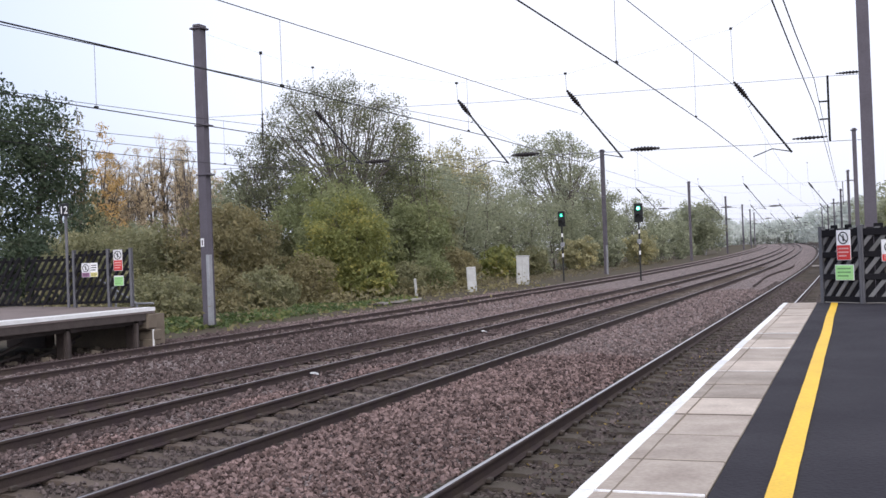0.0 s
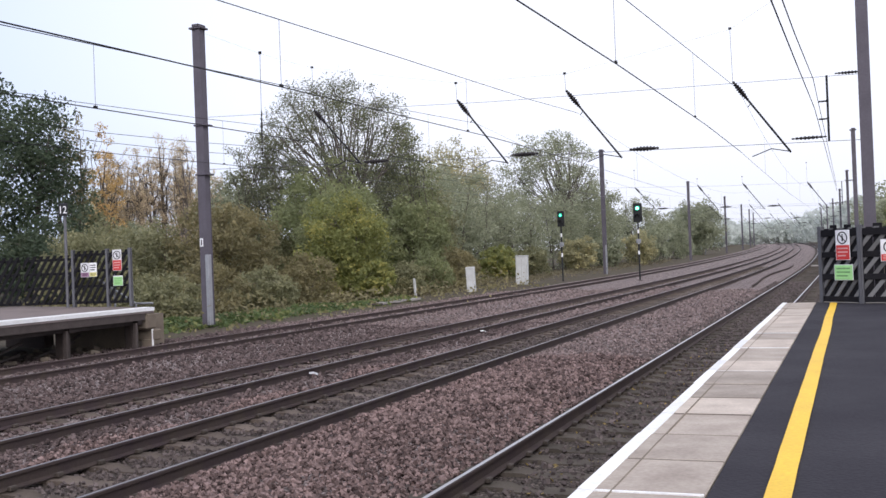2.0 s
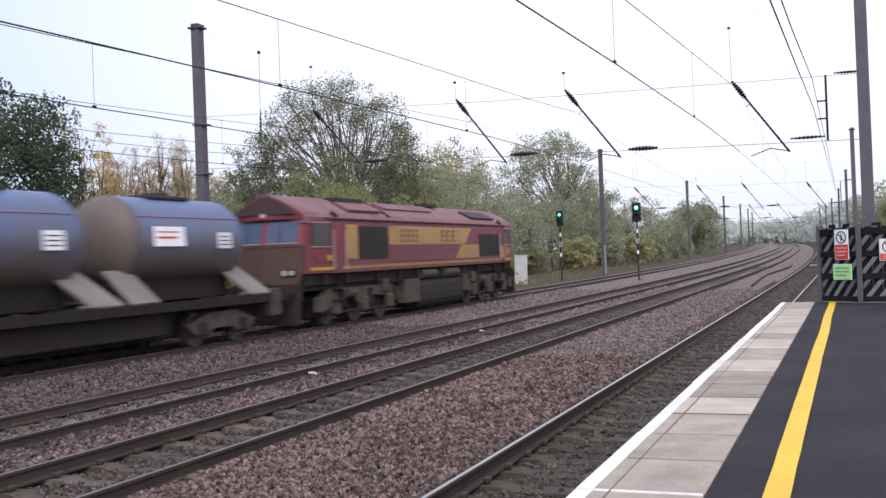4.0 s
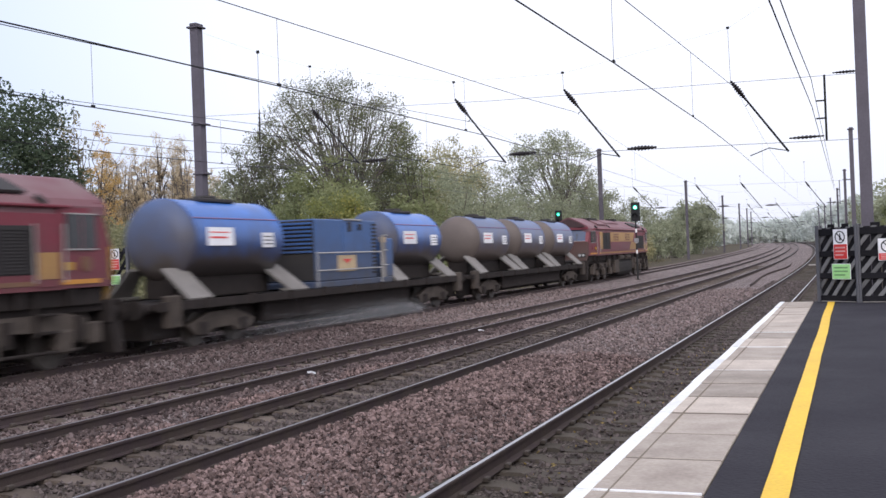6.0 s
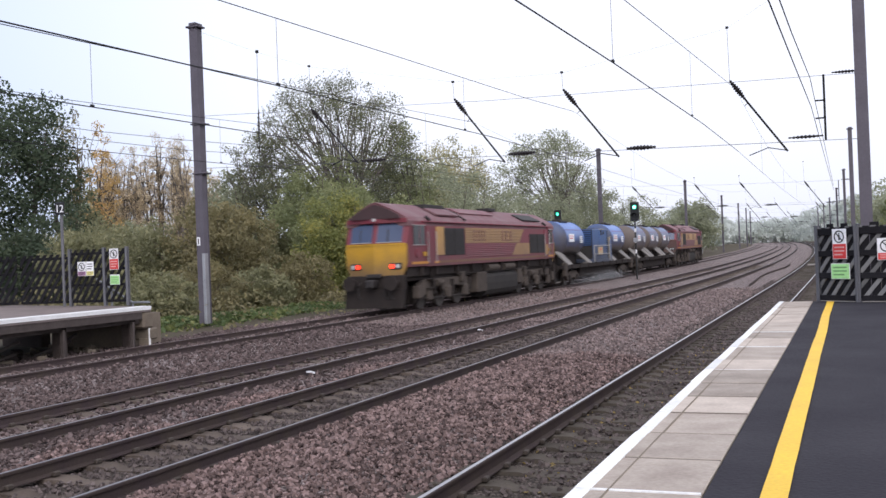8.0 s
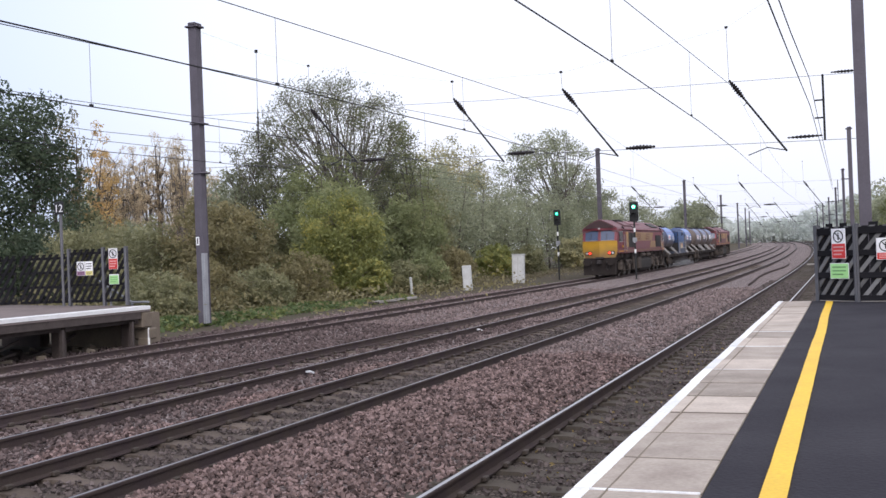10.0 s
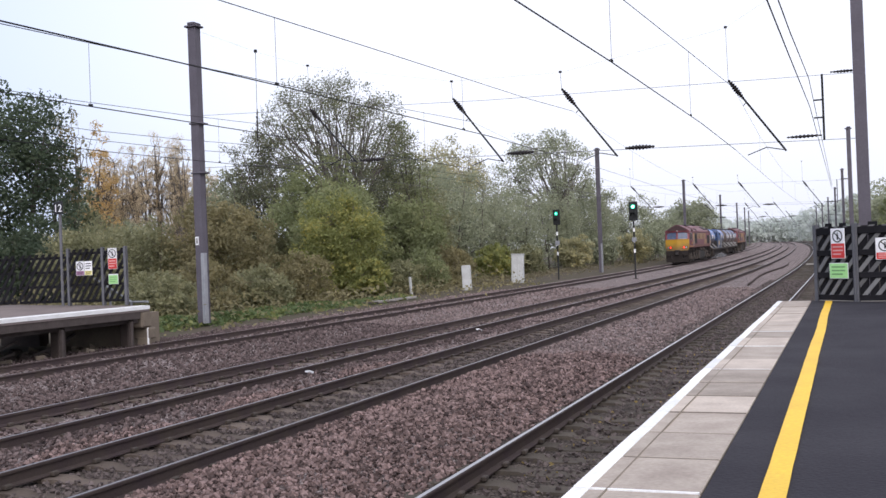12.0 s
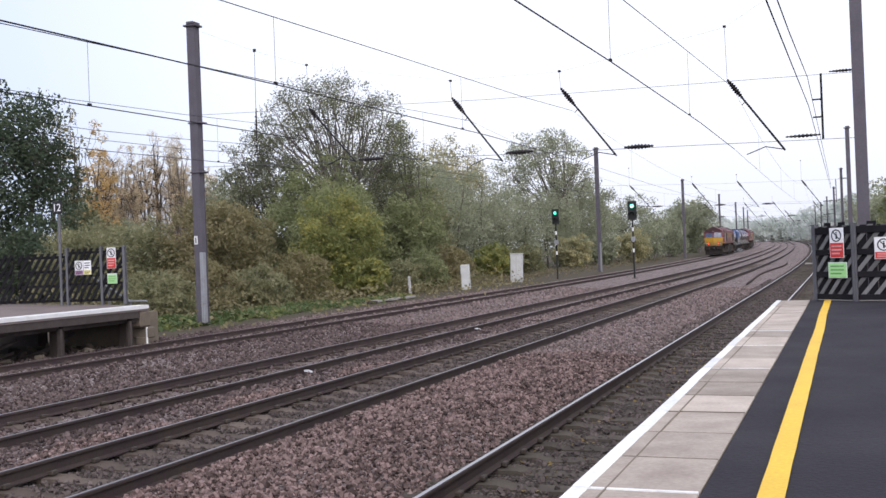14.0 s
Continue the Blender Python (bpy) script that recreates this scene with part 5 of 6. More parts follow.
def loco_end(t, s, lit, panel, emblem):
    """One cab end; s is +1 for the leading end."""
    bm = bmesh.new()
    for x0, x1 in ((-1.3, 0), (0, 1.3)):
        prism(bm, [(s * 8.3, 1.62), (s * 10.08, 1.62), (s * 10.1, 2.45), (s * 9.82, 3.24), (s * 8.3, 3.24)], x0, x1, "x")
    draw_in(bm, s)
    part("cab", bm, MAROON, t, "maroon driving cab")
    bm = bmesh.new()
    f = s * 10.1
    for k in (-1, 1):
        prism(bm, [(0, 2.44), (k * 1.3, 2.44), (k * 1.3, 1.75), (k * 1.12, 1.32), (0, 1.32)], f - .1 * s, f + .035 * s)
    draw_in(bm, s)
    part("nose_panel", bm, panel, t, "yellow warning panel on the cab end" if panel is CAB_YELLOW else "grime-browned panel on the cab end")
    part("nose_ledge", draw_in(boxes(((-1.28, f - .02 * s, 2.42), (0, f + .06 * s, 2.48)), ((0, f - .02 * s, 2.42), (1.28, f + .06 * s, 2.48))), s), panel, t)
    tilt = math.degrees(math.atan2(.28, .79)) * s

    def on_face(lo, hi, bevel, material, name, label=""):
        b2 = boxes((lo, hi, bevel))
        bmesh.ops.transform(b2, verts=b2.verts, matrix=Matrix.Translation((0, s * 10.1, 2.45)) @ pose(0, 0, 0, tilt))
        draw_in(b2, s)
        return part(name, b2, material, t, label)
    for x0, x1 in ((-1.1, -.1), (.1, 1.1)):
        on_face((x0 - .04, -.012, .04), (x1 + .04, .012, .82), .004, MAROON, "window_surround")
        on_face((x0, -.024, .07), (x1, .024, .79), .01, CAB_GLASS, "windscreen", "windscreen pane with reflected sky blue in its colour")
        on_face((x0 + .42, -.04, .1), (x0 + .46, .04, .55), .004, GRILLE, "wiper")
        on_face((x0, -.03, .055), (x1, .03, .08), .004, BRIGHT_BAR, "window_sill")
    # dark gable under the roof end, with the head lamp
    part("gable", prism(bmesh.new(), [(-1.02, 3.37), (1.02, 3.37), (.92, 3.5), (.62, 3.66), (.18, 3.84), (0, 3.88), (-.18, 3.84), (-.62, 3.66), (-.92, 3.5)], s * 9.9, s * 9.965), GABLE_BROWN, t, "dark brown recess under the roof end")
    part("gable_band", draw_in(boxes(((-1.27, s * 9.7, 3.22), (0, s * 9.98, 3.37)), ((0, s * 9.7, 3.22), (1.27, s * 9.98, 3.37))), s), MAROON, t)
    part("head_lamp", rod((0, s * 9.95, 3.34), (0, s * 10.03, 3.34), .06, 14), LAMP_WHITE, t, "round head lamp")
    for x in (-.86, .86):
        part("lamp_cluster", draw_in(boxes(((x - .25, f, 1.54), (x + .25, f + .07 * s, 1.78), .03)), s), GRILLE, t)
        part("tail_lamp" if lit else "marker_lamp", draw_in(rod((x * .86, f + .05 * s, 1.66), (x * .86, f + .1 * s, 1.66), .085, 14), s), TAIL_LAMP if lit else LAMP_WHITE, t, "lit red tail lamp" if lit else "")
        part("marker_lens", draw_in(rod((x * 1.13, f + .05 * s, 1.66), (x * 1.13, f + .095 * s, 1.66), .075, 14), s), LAMP_WHITE, t)
        part("buffer", tube(bmesh.new(), [(x * .95, f - .2 * s, 1.06), (x * .95, f + .4 * s, 1.06), (x * .95, f + .4 * s, 1.061), (x * .95, f + .46 * s, 1.06)], [.13, .12, .25, .25], 14), FRAME_DIRT, t, "dirty black buffer")
    part("buffer_beam", boxes(((-1.14, f - .25 * s, .82), (1.14, f - .02 * s, 1.34), .03)), FRAME_DIRT, t)
    part("coupler", boxes(((-.16, f, .9), (.16, f + .5 * s, 1.2), .05), ((-.3, f, 1.25), (.3, f + .12 * s, 1.4), .03)), GRILLE, t)
    for x in (-.55, .5, .7):
        part("air_hose", tube(bmesh.new(), [(x, f + .05 * s, 1.1), (x, f + .25 * s, 1.0), (x, f + .22 * s, .6), (x + .1, f + .2 * s, .5)], .028), GRILLE, t)
    part("plough", prism(bmesh.new(), [(f - .2 * s, .85), (f + .12 * s, .85), (f + .22 * s, .18), (f - .05 * s, .18)], -1.12, 1.12, "x"), FRAME_DIRT, t, "dirt-caked obstacle plough")
    for x in (-1.325, 1.325):
        sx = 1 if x > 0 else -1
        part("side_window", draw_in(boxes(((x - .04, s * 8.45, 2.42), (x + .014 * sx, s * 9.38, 3.1), .008)), s), SIDE_GLASS, t, "dark cab side window")
        part("window_frame", draw_in(boxes(((x - .02, s * 8.43, 2.38), (x + .02 * sx, s * 9.4, 2.41), .004)), s), BRIGHT_BAR, t)
        part("cab_door", boxes(((x - .03, s * 7.6, 1.66), (x + .006 * sx, s * 8.2, 3.1), .01)), MAROON, t)
        part("window_bar", draw_in(boxes(((x - .02, s * 8.88, 2.42), (x + .018 * sx, s * 8.92, 3.08))), s), MAROON, t)
        part("window_head", draw_in(boxes(((x - .02, s * 8.43, 3.1), (x + .024 * sx, s * 9.4, 3.13), .004)), s), BRIGHT_BAR, t)
        if s < 0:
            part("door_patch", boxes(((x - .03, -7.32, 2.0), (x + .016 * sx, -6.56, 3.08), .004)), GOLD, t, "gold block behind the cab")
        else:
            part("door_patch", boxes(((x - .03, 7.62, 1.82), (x + .016 * sx, 8.2, 2.34), .004)), GOLD, t, "gold block on the cab door")
        part("notice", boxes(((x - .03, s * 8.34, 1.98), (x + .01 * sx, s * 8.6, 2.14), .004)), CAB_YELLOW, t, "small yellow notice with unreadable marks")
        part("round_emblem", draw_in(rod((x - .03, s * 9.05, 2.1), (x + .012 * sx, s * 9.05, 2.1), .16, 18), s), emblem if s > 0 else MAROON, t, "round yellow emblem" if s > 0 else "")
        part("door_rail", rod((x + .06 * sx, s * 7.5, 1.75), (x + .06 * sx, s * 7.5, 2.9), .018), BRIGHT_BAR, t)
        part("door_rail", rod((x + .06 * sx, s * 8.3, 1.75), (x + .06 * sx, s * 8.3, 2.9), .018), BRIGHT_BAR, t)
        part("cab_steps", boxes(((x - .15, s * 7.65, .75), (x + .02 * sx, s * 8.15, .8), .01), ((x - .15, s * 7.65, 1.1), (x + .02 * sx, s * 8.15, 1.15), .01), ((x - .15, s * 7.6, .7), (x - .05 * sx, s * 7.65, 1.62))), FRAME_DIRT, t)


def roof_ends(bm):
    """Draws the eaves of the roof in and back at both ends."""
    for v in bm.verts:
        if abs(v.co.y) > 9:
            v.co.y -= math.copysign(.16 * abs(v.co.x), v.co.y)
            v.co.x *= .94
    return bm


def build_loco(label, lit, gold, stripe):
    t = empty("locomotive", pose(0, 0, 0), label, "locomotive", "locomotives of the train")
    part("body", prism(bmesh.new(), [(-1.31, 1.6), (1.31, 1.6), (1.31, 3.1), (-1.31, 3.1)], -8.35, 8.35), MAROON, t, "maroon engine-room sides")
    part("roof", roof_ends(prism(bmesh.new(), [(-1.32, 3.1), (1.32, 3.1), (1.315, 3.28), (1.2, 3.43), (.7, 3.7), (.2, 3.93), (0, 3.98), (-.2, 3.93), (-.7, 3.7), (-1.2, 3.43), (-1.315, 3.28)], -9.95, 9.95)), ROOF_MAROON, t, "dusty maroon roof")
    part("cantrail", boxes(((-1.335, -8.6, 3.22), (1.335, 8.6, 3.29), .02)), MAROON, t)
    for s in (-1, 1):
        x = s * 1.312

        def up(z):
            return -4.15, 3.25 + (z - 2.44) * 1.2

        def low(z):
            return -4.15, 2.04 + (z - 1.86) * 1.3
        part("gold_band", ribbed(up, 2.44, 3.08, x + .006 * s, .07, .008 * s), gold, t, "ribbed gold band along the side")
        part("ribbed_side", ribbed(low, 1.86, 2.42, x + .006 * s, .07, .008 * s), MAROON, t)
        part("gold_flash", prism(bmesh.new(), [(2.1, 1.88), (4.9, 1.88), (4.9, 2.42), (2.8, 2.42)], x - .01, x + .012 * s, "x"), gold, t)
        part("sill_stripe", boxes(((x - .01, -7.1, 1.7), (x + .014 * s, 8.28, 1.79), .002)), stripe, t, "stripe along the sill")
        part("sill_stripe", boxes(((x - .01, -8.28, 1.7), (x + .014 * s, -7.12, 1.79), .002)), ORANGE_STRIPE, t, "orange stripe under the cab")
        for e in (-1, 1):
            part("cab_stripe", draw_in(boxes(((x - .03, e * 8.3, 1.7), (x + .016 * s, e * 9.7, 1.79))), e), ORANGE_STRIPE, t, "orange stripe under the cab")
        for y0, y1, z0, z1, name in ((-6.5, -4.25, 1.98, 3.04, "radiator_grille"), (4.93, 7.58, 1.92, 2.86, "air_grille")):
            part(name, boxes(((x - .01, y0, z0), (x + .012 * s, y1, z1), .004)), GRILLE, t, "black louvred grille")
            n = 14
            for k in range(n):
                z = z0 + .03 + (z1 - z0 - .06) * k / n
                part("louvre", boxes(((x + .008 * s, y0 + .04, z), (x + .03 * s, y1 - .04, z + .025))), GRILLE, t)
            ym = (y0 + y1) / 2
            part("grille_frame", boxes(((x, ym - .025, z0), (x + .034 * s, ym + .025, z1))), GRILLE, t)
        # faded emblem and lettering as plain blocks
        for y, w in ((.62, .42), (1.12, .55), (1.75, .42), (-3.2, .28), (-2.86, .3), (-2.5, .3), (-2.14, .3), (-1.8, .24)):
            part("lettering_block", boxes(((x, y, 2.52), (x + .019 * s, y + w * .86, 2.6), .004), ((x, y, 2.71), (x + .019 * s, y + w * .8, 2.79), .004), ((x, y, 2.9), (x + .019 * s, y + w * .86, 2.98), .004), ((x, y, 2.6), (x + .0185 * s, y + w * .3, 2.9), .004)), FADED_MARK, t)
        part("underframe", boxes(((s * .9, -9.7, 1.25), (s * 1.12, 9.7, 1.6), .02)), FRAME_DIRT, t, "dark dirty underframe")
        for y in (-.4, 1.9):
            part("air_tank", rod((s * 1.17, y - .8, 1.37), (s * 1.17, y + .65, 1.37), .15, 14), BOGIE_DIRT, t, "dusty cylindrical air reservoir")
        part("pipe_run", rod((s * 1.24, -5, 1.22), (s * 1.24, 5, 1.22), .025), FRAME_DIRT, t)
        for y in (-8.6, -7.2, -4.9, -3.1, -1.6, .7, 3.2, 4.9, 7.2, 8.6):
            part("frame_bracket", boxes(((s * 1.08, y - .06, 1.26), (s * 1.27, y + .06, 1.6), .01)), FRAME_DIRT, t)
        part("valve_box", boxes(((s * 1.05, 3.05, .55), (s * 1.27, 3.6, 1.25), .04)), BOGIE_DIRT, t)
        part("battery_box", boxes(((s * .9, -2.75, .38), (s * 1.29, -1.55, 1.22), .03)), BOGIE_DIRT, t, "pale dusty equipment box")
        for y in (-4.4, 4.3):
            part("guard_iron", boxes(((s * 1.05, y - .2, .9), (s * 1.28, y + .2, 1.3), .02)), BOGIE_DIRT, t)
    part("fuel_tank", prism(bmesh.new(), [(-.95, .16), (.95, .16), (1.12, .24), (1.24, .42), (1.27, .7), (1.26, .98), (1.16, 1.14), (1.0, 1.2), (-1.0, 1.2), (-1.16, 1.14), (-1.26, .98), (-1.27, .7), (-1.24, .42), (-1.12, .24)], -1.5, 2.95), TANK_DIRT, t, "dusty grey fuel tank")
    part("chassis", boxes(((-1.0, -9.85, 1.1), (1.0, 9.85, 1.6), .02)), FRAME_DIRT, t)
    # roof fittings
    def roof_plate(name, y0, y1, x0, x1, z, material, h=.05):
        part(name, boxes(((x0, y0, z), (x1, y1, z + h), .015)), material, t)
    for s in (-1, 1):
        bm = boxes(((-.33, 4.7, -.02), (.33, 7.6, .05), .01))
        bmesh.ops.transform(bm, verts=bm.verts, matrix=Matrix.Translation((s * .8, 0, 3.65)) @ pose(0, 0, 0, 0, s * 27))
        part("roof_grille", bm, GRILLE, t, "dark roof grille")
        bm = boxes(((-.3, -6.6, -.02), (.3, -4.2, .06), .01))
        bmesh.ops.transform(bm, verts=bm.verts, matrix=Matrix.Translation((s * .8, 0, 3.66)) @ pose(0, 0, 0, 0, s * 27))
        part("roof_hatch", bm, ROOF_MAROON, t)
        bm = boxes(((-.26, -3.2, -.02), (.26, 1.2, .03), .01))
        bmesh.ops.transform(bm, verts=bm.verts, matrix=Matrix.Translation((s * .5, 0, 3.805)) @ pose(0, 0, 0, 0, s * 25))
        part("roof_hatch", bm, ROOF_MAROON, t)
        part("roof_rib", tube(bmesh.new(), [(s * 1.26, -3.9, 3.38), (s * .75, -3.8, 3.69), (s * .1, -3.7, 3.98)], .04, 6), GRILLE, t)
        for y in (-7.9, 7.9):
            part("roof_step", tube(bmesh.new(), [(s * 1.32, y, 3.3), (s * 1.18, y - .12, 3.46)], .06, 6), GRILLE, t)
    roof_plate("exhaust", 1.9, 2.9, -.3, .3, 3.95, GRILLE, .14)
    roof_plate("fan_cowl", -6.4, -4.4, -.5, .5, 3.8, GRILLE, .2)
    loco_bogie(t, 6.45, 1)
    loco_bogie(t, -5.95, -1)
    loco_end(t, 1, False, CAB_YELLOW, DULL_STRIPE if lit else CAB_YELLOW)
    loco_end(t, -1, lit, CAB_YELLOW if lit else CAB_GRIME, MAROON)
    return t


def tank(name, w, yc, paint, label, grimy):
    """A 20 ft cylindrical tank with domed ends on sloping saddle plates."""
    t = new(name)
    t.parent = w
    t.empty_display_size = .1
    t.matrix_basis = pose(0, yc, 2.62)
    tagged(t, label)
    r, h = 1.04, 2.5
    cap = [(0, .05), (.02, .37), (.08, .67), (.2, .9), (.36, 1.01), (.44, r)]
    part("barrel", tube(bmesh.new(), [(0, y, 0) for y in (-h + .44, -1.2, 0, 1.2, h - .44)], r, 36, False), paint, t, smooth=True)
    part("front_end", tube(bmesh.new(), [(0, h - a, 0) for a, b in cap], [b for a, b in cap], 36), paint, t, smooth=True)
    part("rear_end", tube(bmesh.new(), [(0, a - h, 0) for a, b in cap], [b for a, b in cap], 36), END_BROWN if grimy else END_BLUE, t, "grime-browned domed end" if grimy else "grimy dark blue domed end", smooth=True)
    for y in (-h + .5, h - .5):
        part("hoop", ring(bmesh.new(), (0, 0), r + .012, .03, y - .03, y + .03, 36), paint, t)
    part("seam", rod((.9, -2.0, .535), (.9, 2.0, .535), .018, 5), PINK_LINE, t, "faded pink line along the barrel")
    part("hatch", boxes(((-.4, -.9, r - .06), (.4, .7, r + .05), .03), ((-.25, -.4, r + .03), (.25, .1, r + .14), .04)), GRILLE, t, "dark walkway and hatch on the top")
    for s in (-1, 1):
        a = radians(2)
        m = Matrix.Translation((s * (r * math.cos(a) + .012), 0, r * math.sin(a))) @ pose(0, 0, 0, 0, -s * 2)
        for y0, y1, z0, z1, mt, nm in ((-1.6, -.45, -.2, .26, WHITE_SIGN, "notice_plate"), (.95, 1.54, -.26, .14, WHITE_SIGN, "data_plate")):
            bm = boxes(((-.012, y0, z0), (.01, y1, z1), .002))
            bmesh.ops.transform(bm, verts=bm.verts, matrix=m)
            part(nm, bm, mt, t, "white plate with unreadable red marks")
        bm = boxes(((s * .008, -1.5, -.02), (s * .016, -.75, .03)), ((s * .008, -1.5, .12), (s * .016, -.65, .15)))
        bmesh.ops.transform(bm, verts=bm.verts, matrix=m)
        part("text_bar", bm, RED_SIGN, t)
        bm = boxes(((s * .008, 1.02, -.18), (s * .016, 1.46, -.15)), ((s * .008, 1.02, -.08), (s * .016, 1.46, -.05)), ((s * .008, 1.02, .02), (s * .016, 1.45, .05)))
        bmesh.ops.transform(bm, verts=bm.verts, matrix=m)
        part("text_bar", bm, BLACK_INK, t)
        for e in (-1, 1):
            bm = bmesh.new()
            y = e * 2.2
            lo, hi = -1.42, -.68
            vs = [(s * .5, y - .55, hi), (s * .62, y + .2, hi), (s * 1.24, y + .7 + .2 * e, lo), (s * 1.24, y - .3 + .2 * e, lo)]
            one = [bm.verts.new(q) for q in vs]
            two = [bm.verts.new((q[0] - s * .03, q[1], q[2] - .05)) for q in vs]
            for i in range(4):
                j = (i + 1) % 4
                bm.faces.new((one[i], one[j], two[j], two[i]))
            bm.faces.new(one)
            bm.faces.new(two[::-1])
            bmesh.ops.recalc_face_normals(bm, faces=bm.faces)
            part("saddle_plate", bm, SADDLE, t, "sloping pale saddle plate")
            part("saddle_leg", boxes(((s * .9, y - .15, -1.46), (s * 1.22, y + .45, -1.37), .02)), SADDLE, t)
    part("cradle", boxes(((-.45, -2.2, -1.46), (.45, 2.2, -.75), .03)), FRAME_DIRT, t)
    return t


def build_wagon(label, tanks, module):
    w = empty("container_flat_wagon", pose(0, 0, 0), label, "wagon", "flat wagons of the train")
    for s in (-1, 1):
        part("solebar", prism(bmesh.new(), [(-9.9, .95), (9.9, .95), (9.9, 1.16), (-9.9, 1.16)], s * 1.14, s * 1.26, "x"), FRAME_DIRT, w, "dirt-blackened side sill")
        part("truss", boxes(((s * .75, -5.0, .38), (s * .95, 5.0, .95), .03)), FRAME_DIRT, w)
        for yc in (-7.1, 7.1):
            part("bogie_frame", prism(bmesh.new(), [(yc - 1.5, .55), (yc - 1.2, .3), (yc - .6, .3), (yc - .4, .42), (yc + .4, .42), (yc + .6, .3), (yc + 1.2, .3), (yc + 1.5, .55), (yc + .6, .82), (yc - .6, .82)], s * .98 - .07, s * .98 + .07, "x"), BOGIE_DIRT, w)
            for k in (-.9, .9):
                part("axlebox", boxes(((s * .95, yc + k - .17, .26), (s * 1.12, yc + k + .17, .6), .04)), FRAME_DIRT, w)
        for k in range(9):
            part("lashing_bracket", boxes(((s * 1.2, -8 + 2 * k - .12, .93), (s * 1.3, -8 + 2 * k + .12, 1.2), .02)), FRAME_DIRT, w)
        for e in (-1, 1):
            part("buffer", tube(bmesh.new(), [(s * .87, e * 9.8, 1.02), (s * .87, e * 10.3, 1.02), (s * .87, e * 10.301, 1.02), (s * .87, e * 10.36, 1.02)], [.12, .12, .23, .23], 12), FRAME_DIRT, w)
            part("end_step", boxes(((s * 1.05, e * 9.35 - .25, .55), (s * 1.28, e * 9.35 + .25, 1.3), .03)), BOGIE_DIRT, w)
    # deep sill added to fill the dark space beneath the wagon
    part("centre_sill", boxes(((-.6, -9.6, .25), (.55, 9.6, .98), .03)), FRAME_DIRT, w)
    part("frame", boxes(((-1.14, -9.9, .98), (1.14, 9.9, 1.12), .01)), FRAME_DIRT, w)
    for yc in (-7.1, 7.1):
        for k in (-.9, .9):
            WHEELS.append((wheelset(w, yc + k, .42), yc + k, .42))
    for yc, grimy in tanks:
        tank("water_tank", w, yc, TANK_GRIMY if grimy else TANK_BLUE, "brown-grimed blue cylindrical tank" if grimy else "glossy blue cylindrical water tank", grimy)
    if module:
        m = new("pump_module")
        m.parent = w
        m.empty_display_size = .1
        m.matrix_basis = pose(0, 0, 0)
        tagged(m, "blue equipment module with louvred end and handrails")
        part("housing", boxes(((-1.18, -2.4, 1.35), (1.18, 1.85, 3.22), .03)), POD_BLUE, m)
        part("skirt", boxes(((-1.22, -2.6, 1.16), (1.22, 3.0, 1.35), .02)), POD_BLUE, m)
        part("end_panel", boxes(((-1.15, -2.425, 1.4), (1.15, -2.395, 3.18), .004)), TANK_DIRT, m, "dark grimed louvre panel")
        part("roof_plant", boxes(((-.7, -.4, 3.2), (.7, .6, 3.29), .02)), GRILLE, m)
        for k in range(14):
            z = 1.5 + .12 * k
            if k > 5:
                part("louvre", boxes(((-1.1, -2.47, z), (1.1, -2.42, z + .06), .004)), POD_BLUE, m)
            for s in (-1, 1):
                part("louvre", boxes(((s * 1.17, 1.5, z), (s * 1.2, 1.84, z + .06), .004)), GRILLE, m)
        for s in (-1, 1):
            x = s * 1.18
            part("door", boxes(((x - .01, -.6, 1.9), (x + .015 * s, .1, 3.1), .01)), POD_BLUE, m)
            part("bracket", boxes(((x - .01, -.25, 2.85), (x + .05 * s, -.05, 3.15), .02)), GRILLE, m)
            part("bracket", boxes(((x - .01, .5, 2.9), (x + .05 * s, .7, 3.1), .02)), GRILLE, m)
            part("roof_lip", boxes(((x - .04, -.5, 3.2), (x + .05 * s, .7, 3.25), .01)), BRIGHT_BAR, m)
            part("notice_board", boxes(((x - .01, -1.0, 1.62), (x + .03 * s, .25, 2.12), .006)), TAN_BOX, m, "tan board with a red mark")
            bm = prism(bmesh.new(), [(-.68, 2.0), (-.08, 2.0), (-.38, 1.86)], x + .028 * s, x + .036 * s, "x")
            part("notice_mark", bm, RED_SIGN, m)
            for z in (1.68, 2.2):
                part("handrail", rod((x + .1 * s, -2.5, z), (x + .1 * s, 2.05, z), .022), BRIGHT_BAR, m, "pale tubular handrail")
            for y in (-2.45, 2.0):
                part("stanchion", rod((x + .1 * s, y, 1.2), (x + .1 * s, y, 2.24), .025), BRIGHT_BAR, m)
            part("locker", boxes(((s * .6, 2.55, 1.35), (s * 1.14, 3.25, 2.65), .03)), POD_BLUE, m)
            part("ladder_panel", boxes(((x - .1, 2.35, 1.2), (x - .02, 2.65, 2.75), .02)), SADDLE, m)
            for z in (1.75, 2.25, 2.75):
                part("rung", rod((x + .02 * s, 2.35, z), (x + .02 * s, 2.7, z), .02), BRIGHT_BAR, m)
            part("beacon", boxes(((x - .2, 2.45, 2.5), (x, 2.65, 2.7), .03)), TAN_BOX, m)
    return w


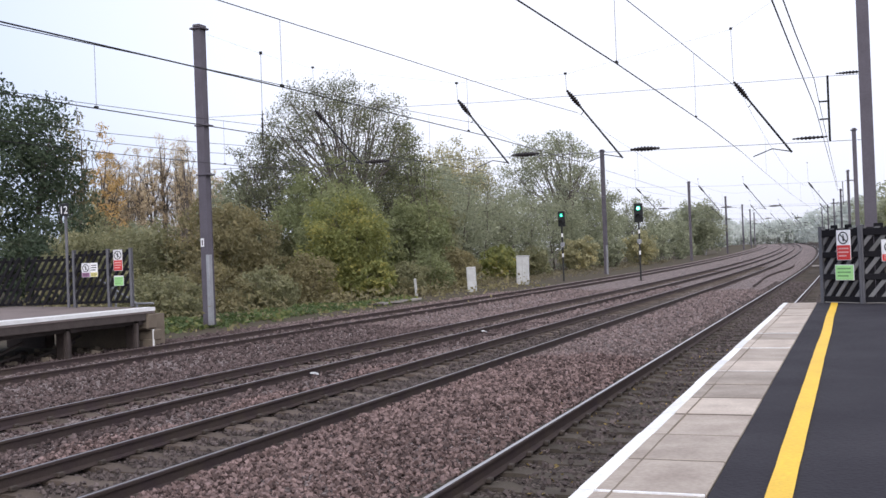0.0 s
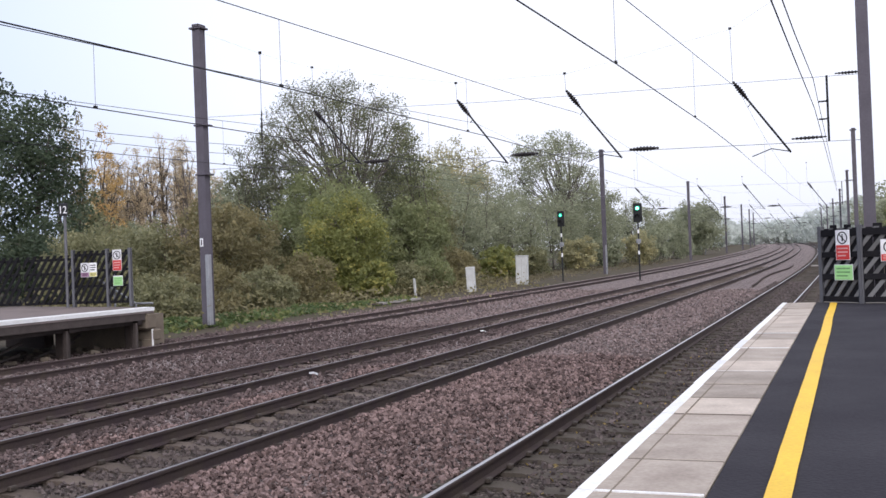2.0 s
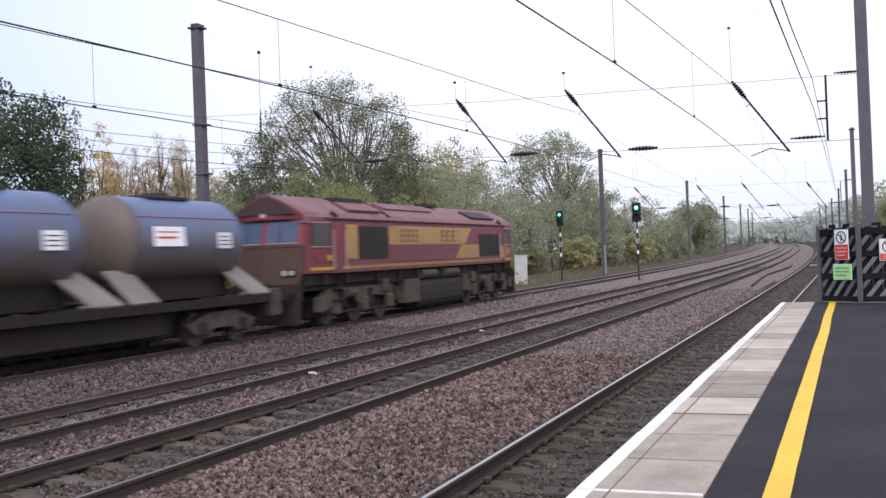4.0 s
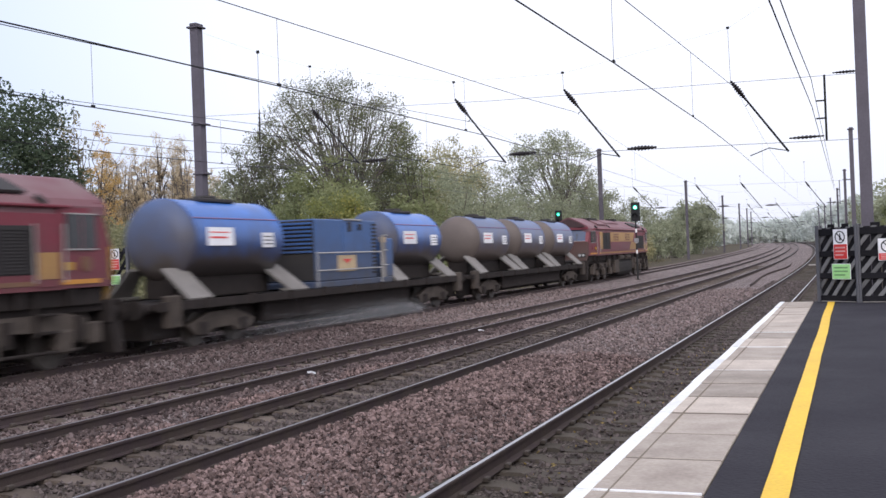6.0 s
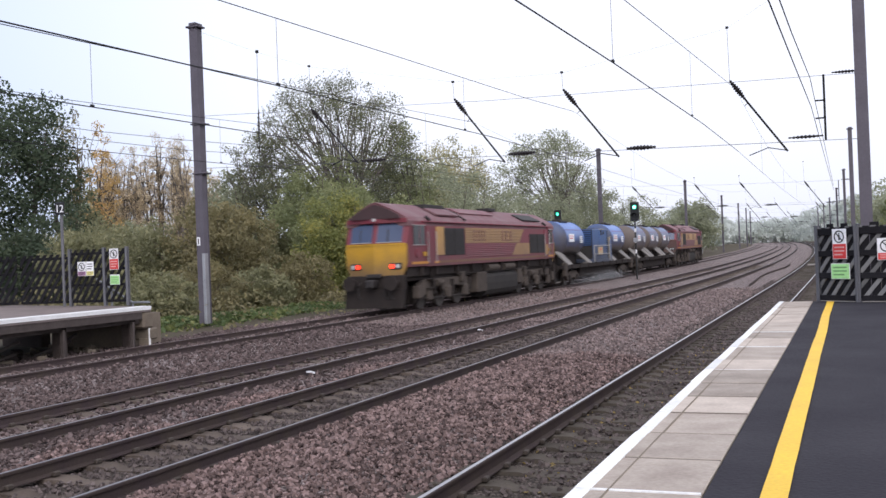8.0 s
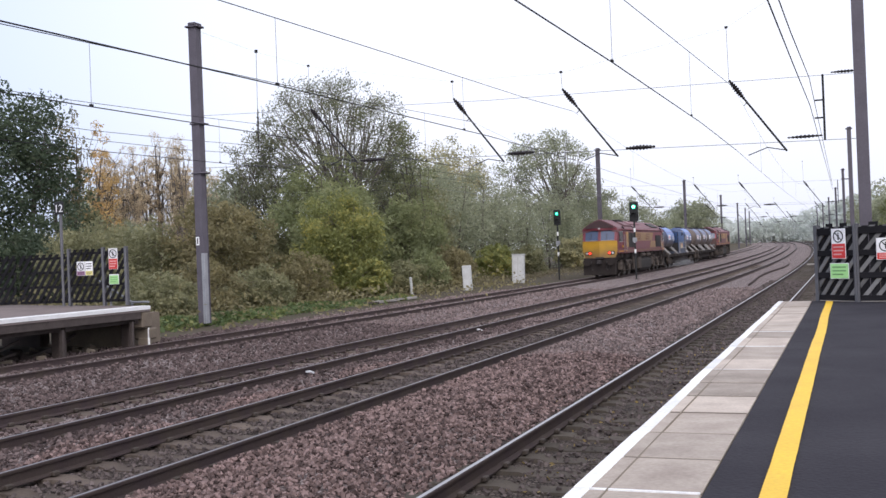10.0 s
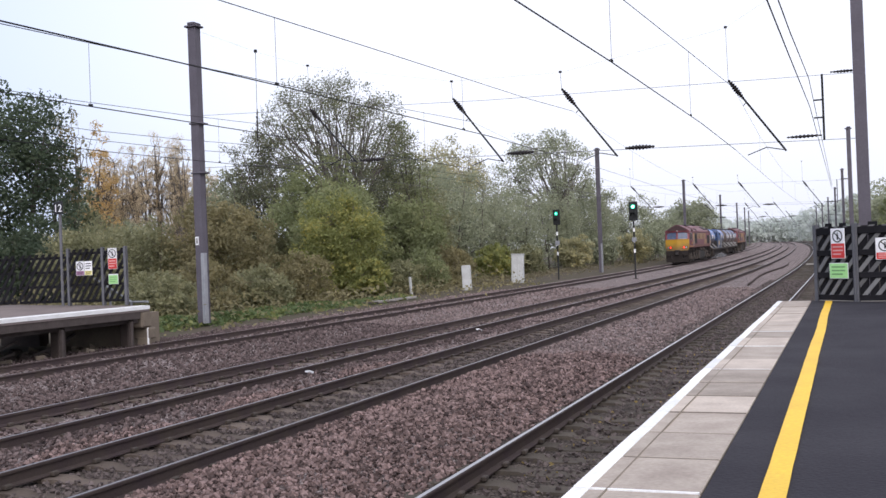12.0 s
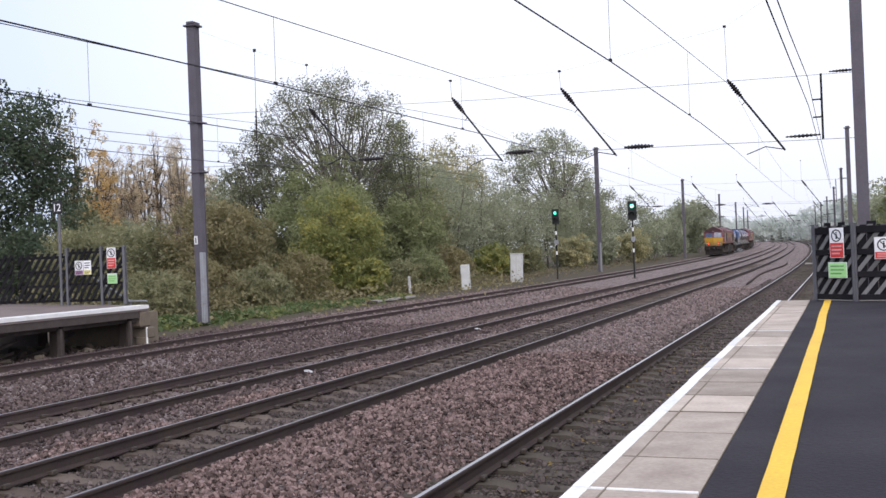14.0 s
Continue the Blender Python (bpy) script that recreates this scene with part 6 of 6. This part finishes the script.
def build_spray():
    """Fine water thrown up from the rails under the rear wagon, in drops."""
    rng = np.random.default_rng(3)
    n = 30000
    y = 5.2 - np.abs(rng.normal(0, 5.0, n)) + rng.normal(0, .5, n)
    x = rng.choice([-1, 1], n) * (.75 + np.abs(rng.normal(0, .38, n)))
    z = np.abs(rng.normal(0, .2, n)) * (1.3 - .05 * y).clip(.6, 1.8) + .02
    c = np.stack([x, y, z], 1)
    u = rng.normal(0, 1, (n, 3))
    u /= np.linalg.norm(u, axis=1)[:, None]
    w = np.cross(u, rng.normal(0, 1, (n, 3)))
    w /= np.linalg.norm(w, axis=1)[:, None]
    s = rng.uniform(.012, .05, (n, 1))
    v = np.stack([c - u * s, c + w * s, c + u * s, c - w * s], 1).reshape(-1, 3)
    m = bpy.data.materials.new("fine_spray")
    m.use_nodes = True
    b = m.node_tree.nodes["Principled BSDF"]
    b.inputs["Base Color"].default_value, b.inputs["Alpha"].default_value, b.inputs["Roughness"].default_value = (.86, .88, .93, 1), .035, .95
    ob = link_np("rail_spray", v, np.arange(4 * n).reshape(-1, 4), m)
    return tagged(ob, "fine white water spray hanging round the wheels", "spray", kind="stuff")


lead = build_loco("maroon and gold diesel locomotive leading the train", False, GOLD, GOLD_STRIPE)
tail = build_loco("grimy maroon and gold diesel locomotive with red tail lamps lit", True, FADED_GOLD, DULL_STRIPE)
front_wagon = build_wagon("grimy flat wagon carrying three blue water tanks", ((-6.05, True), (0, True), (6.05, True)), False)
rear_wagon = build_wagon("flat wagon carrying two blue tanks and a pump module", ((-6.05, False), (6.05, False)), True)
spray = build_spray()


# ---- what moves ----
def train_y(t):
    k = t - 7.5
    return 65.0 + 17.9 * k + .075 * k * k + .16 * math.cos(2 * math.pi * t)


def motions():
    times = [0, .5, 1, 1.5, 2, 2.25, 2.5, 2.75, 3, 3.5, 4, 4.5, 5, 5.5, 6, 6.5, 7, 7.5, 8, 8.5, 9, 9.5, 10, 10.5, 11, 11.5, 12, 12.5, 13, 13.5, 14]
    for thing, off in ((lead, 32.55), (front_wagon, 11.65), (rear_wagon, -9.15), (tail, -30.5), (spray, -9.15)):
        rows = []
        for t in times:
            y = train_y(t) + off
            p, q = along(TRACKS["four"], y - 6.5, 0), along(TRACKS["four"], y + 6.5, 0)
            c, d = (p + q) / 2, q - p
            rows.append((t, Matrix.Translation(c) @ pose(0, 0, 0, math.degrees(math.asin(d.z / d.length)), 0, math.degrees(math.atan2(-d.x, d.y)))))
        walk(thing, rows)
    for wheel, y, r in WHEELS:
        walk(wheel, [(k / 30, pose(0, y, r, -math.degrees((train_y(k / 30) - 65) / r) % 360)) for k in range(421)])


motions()
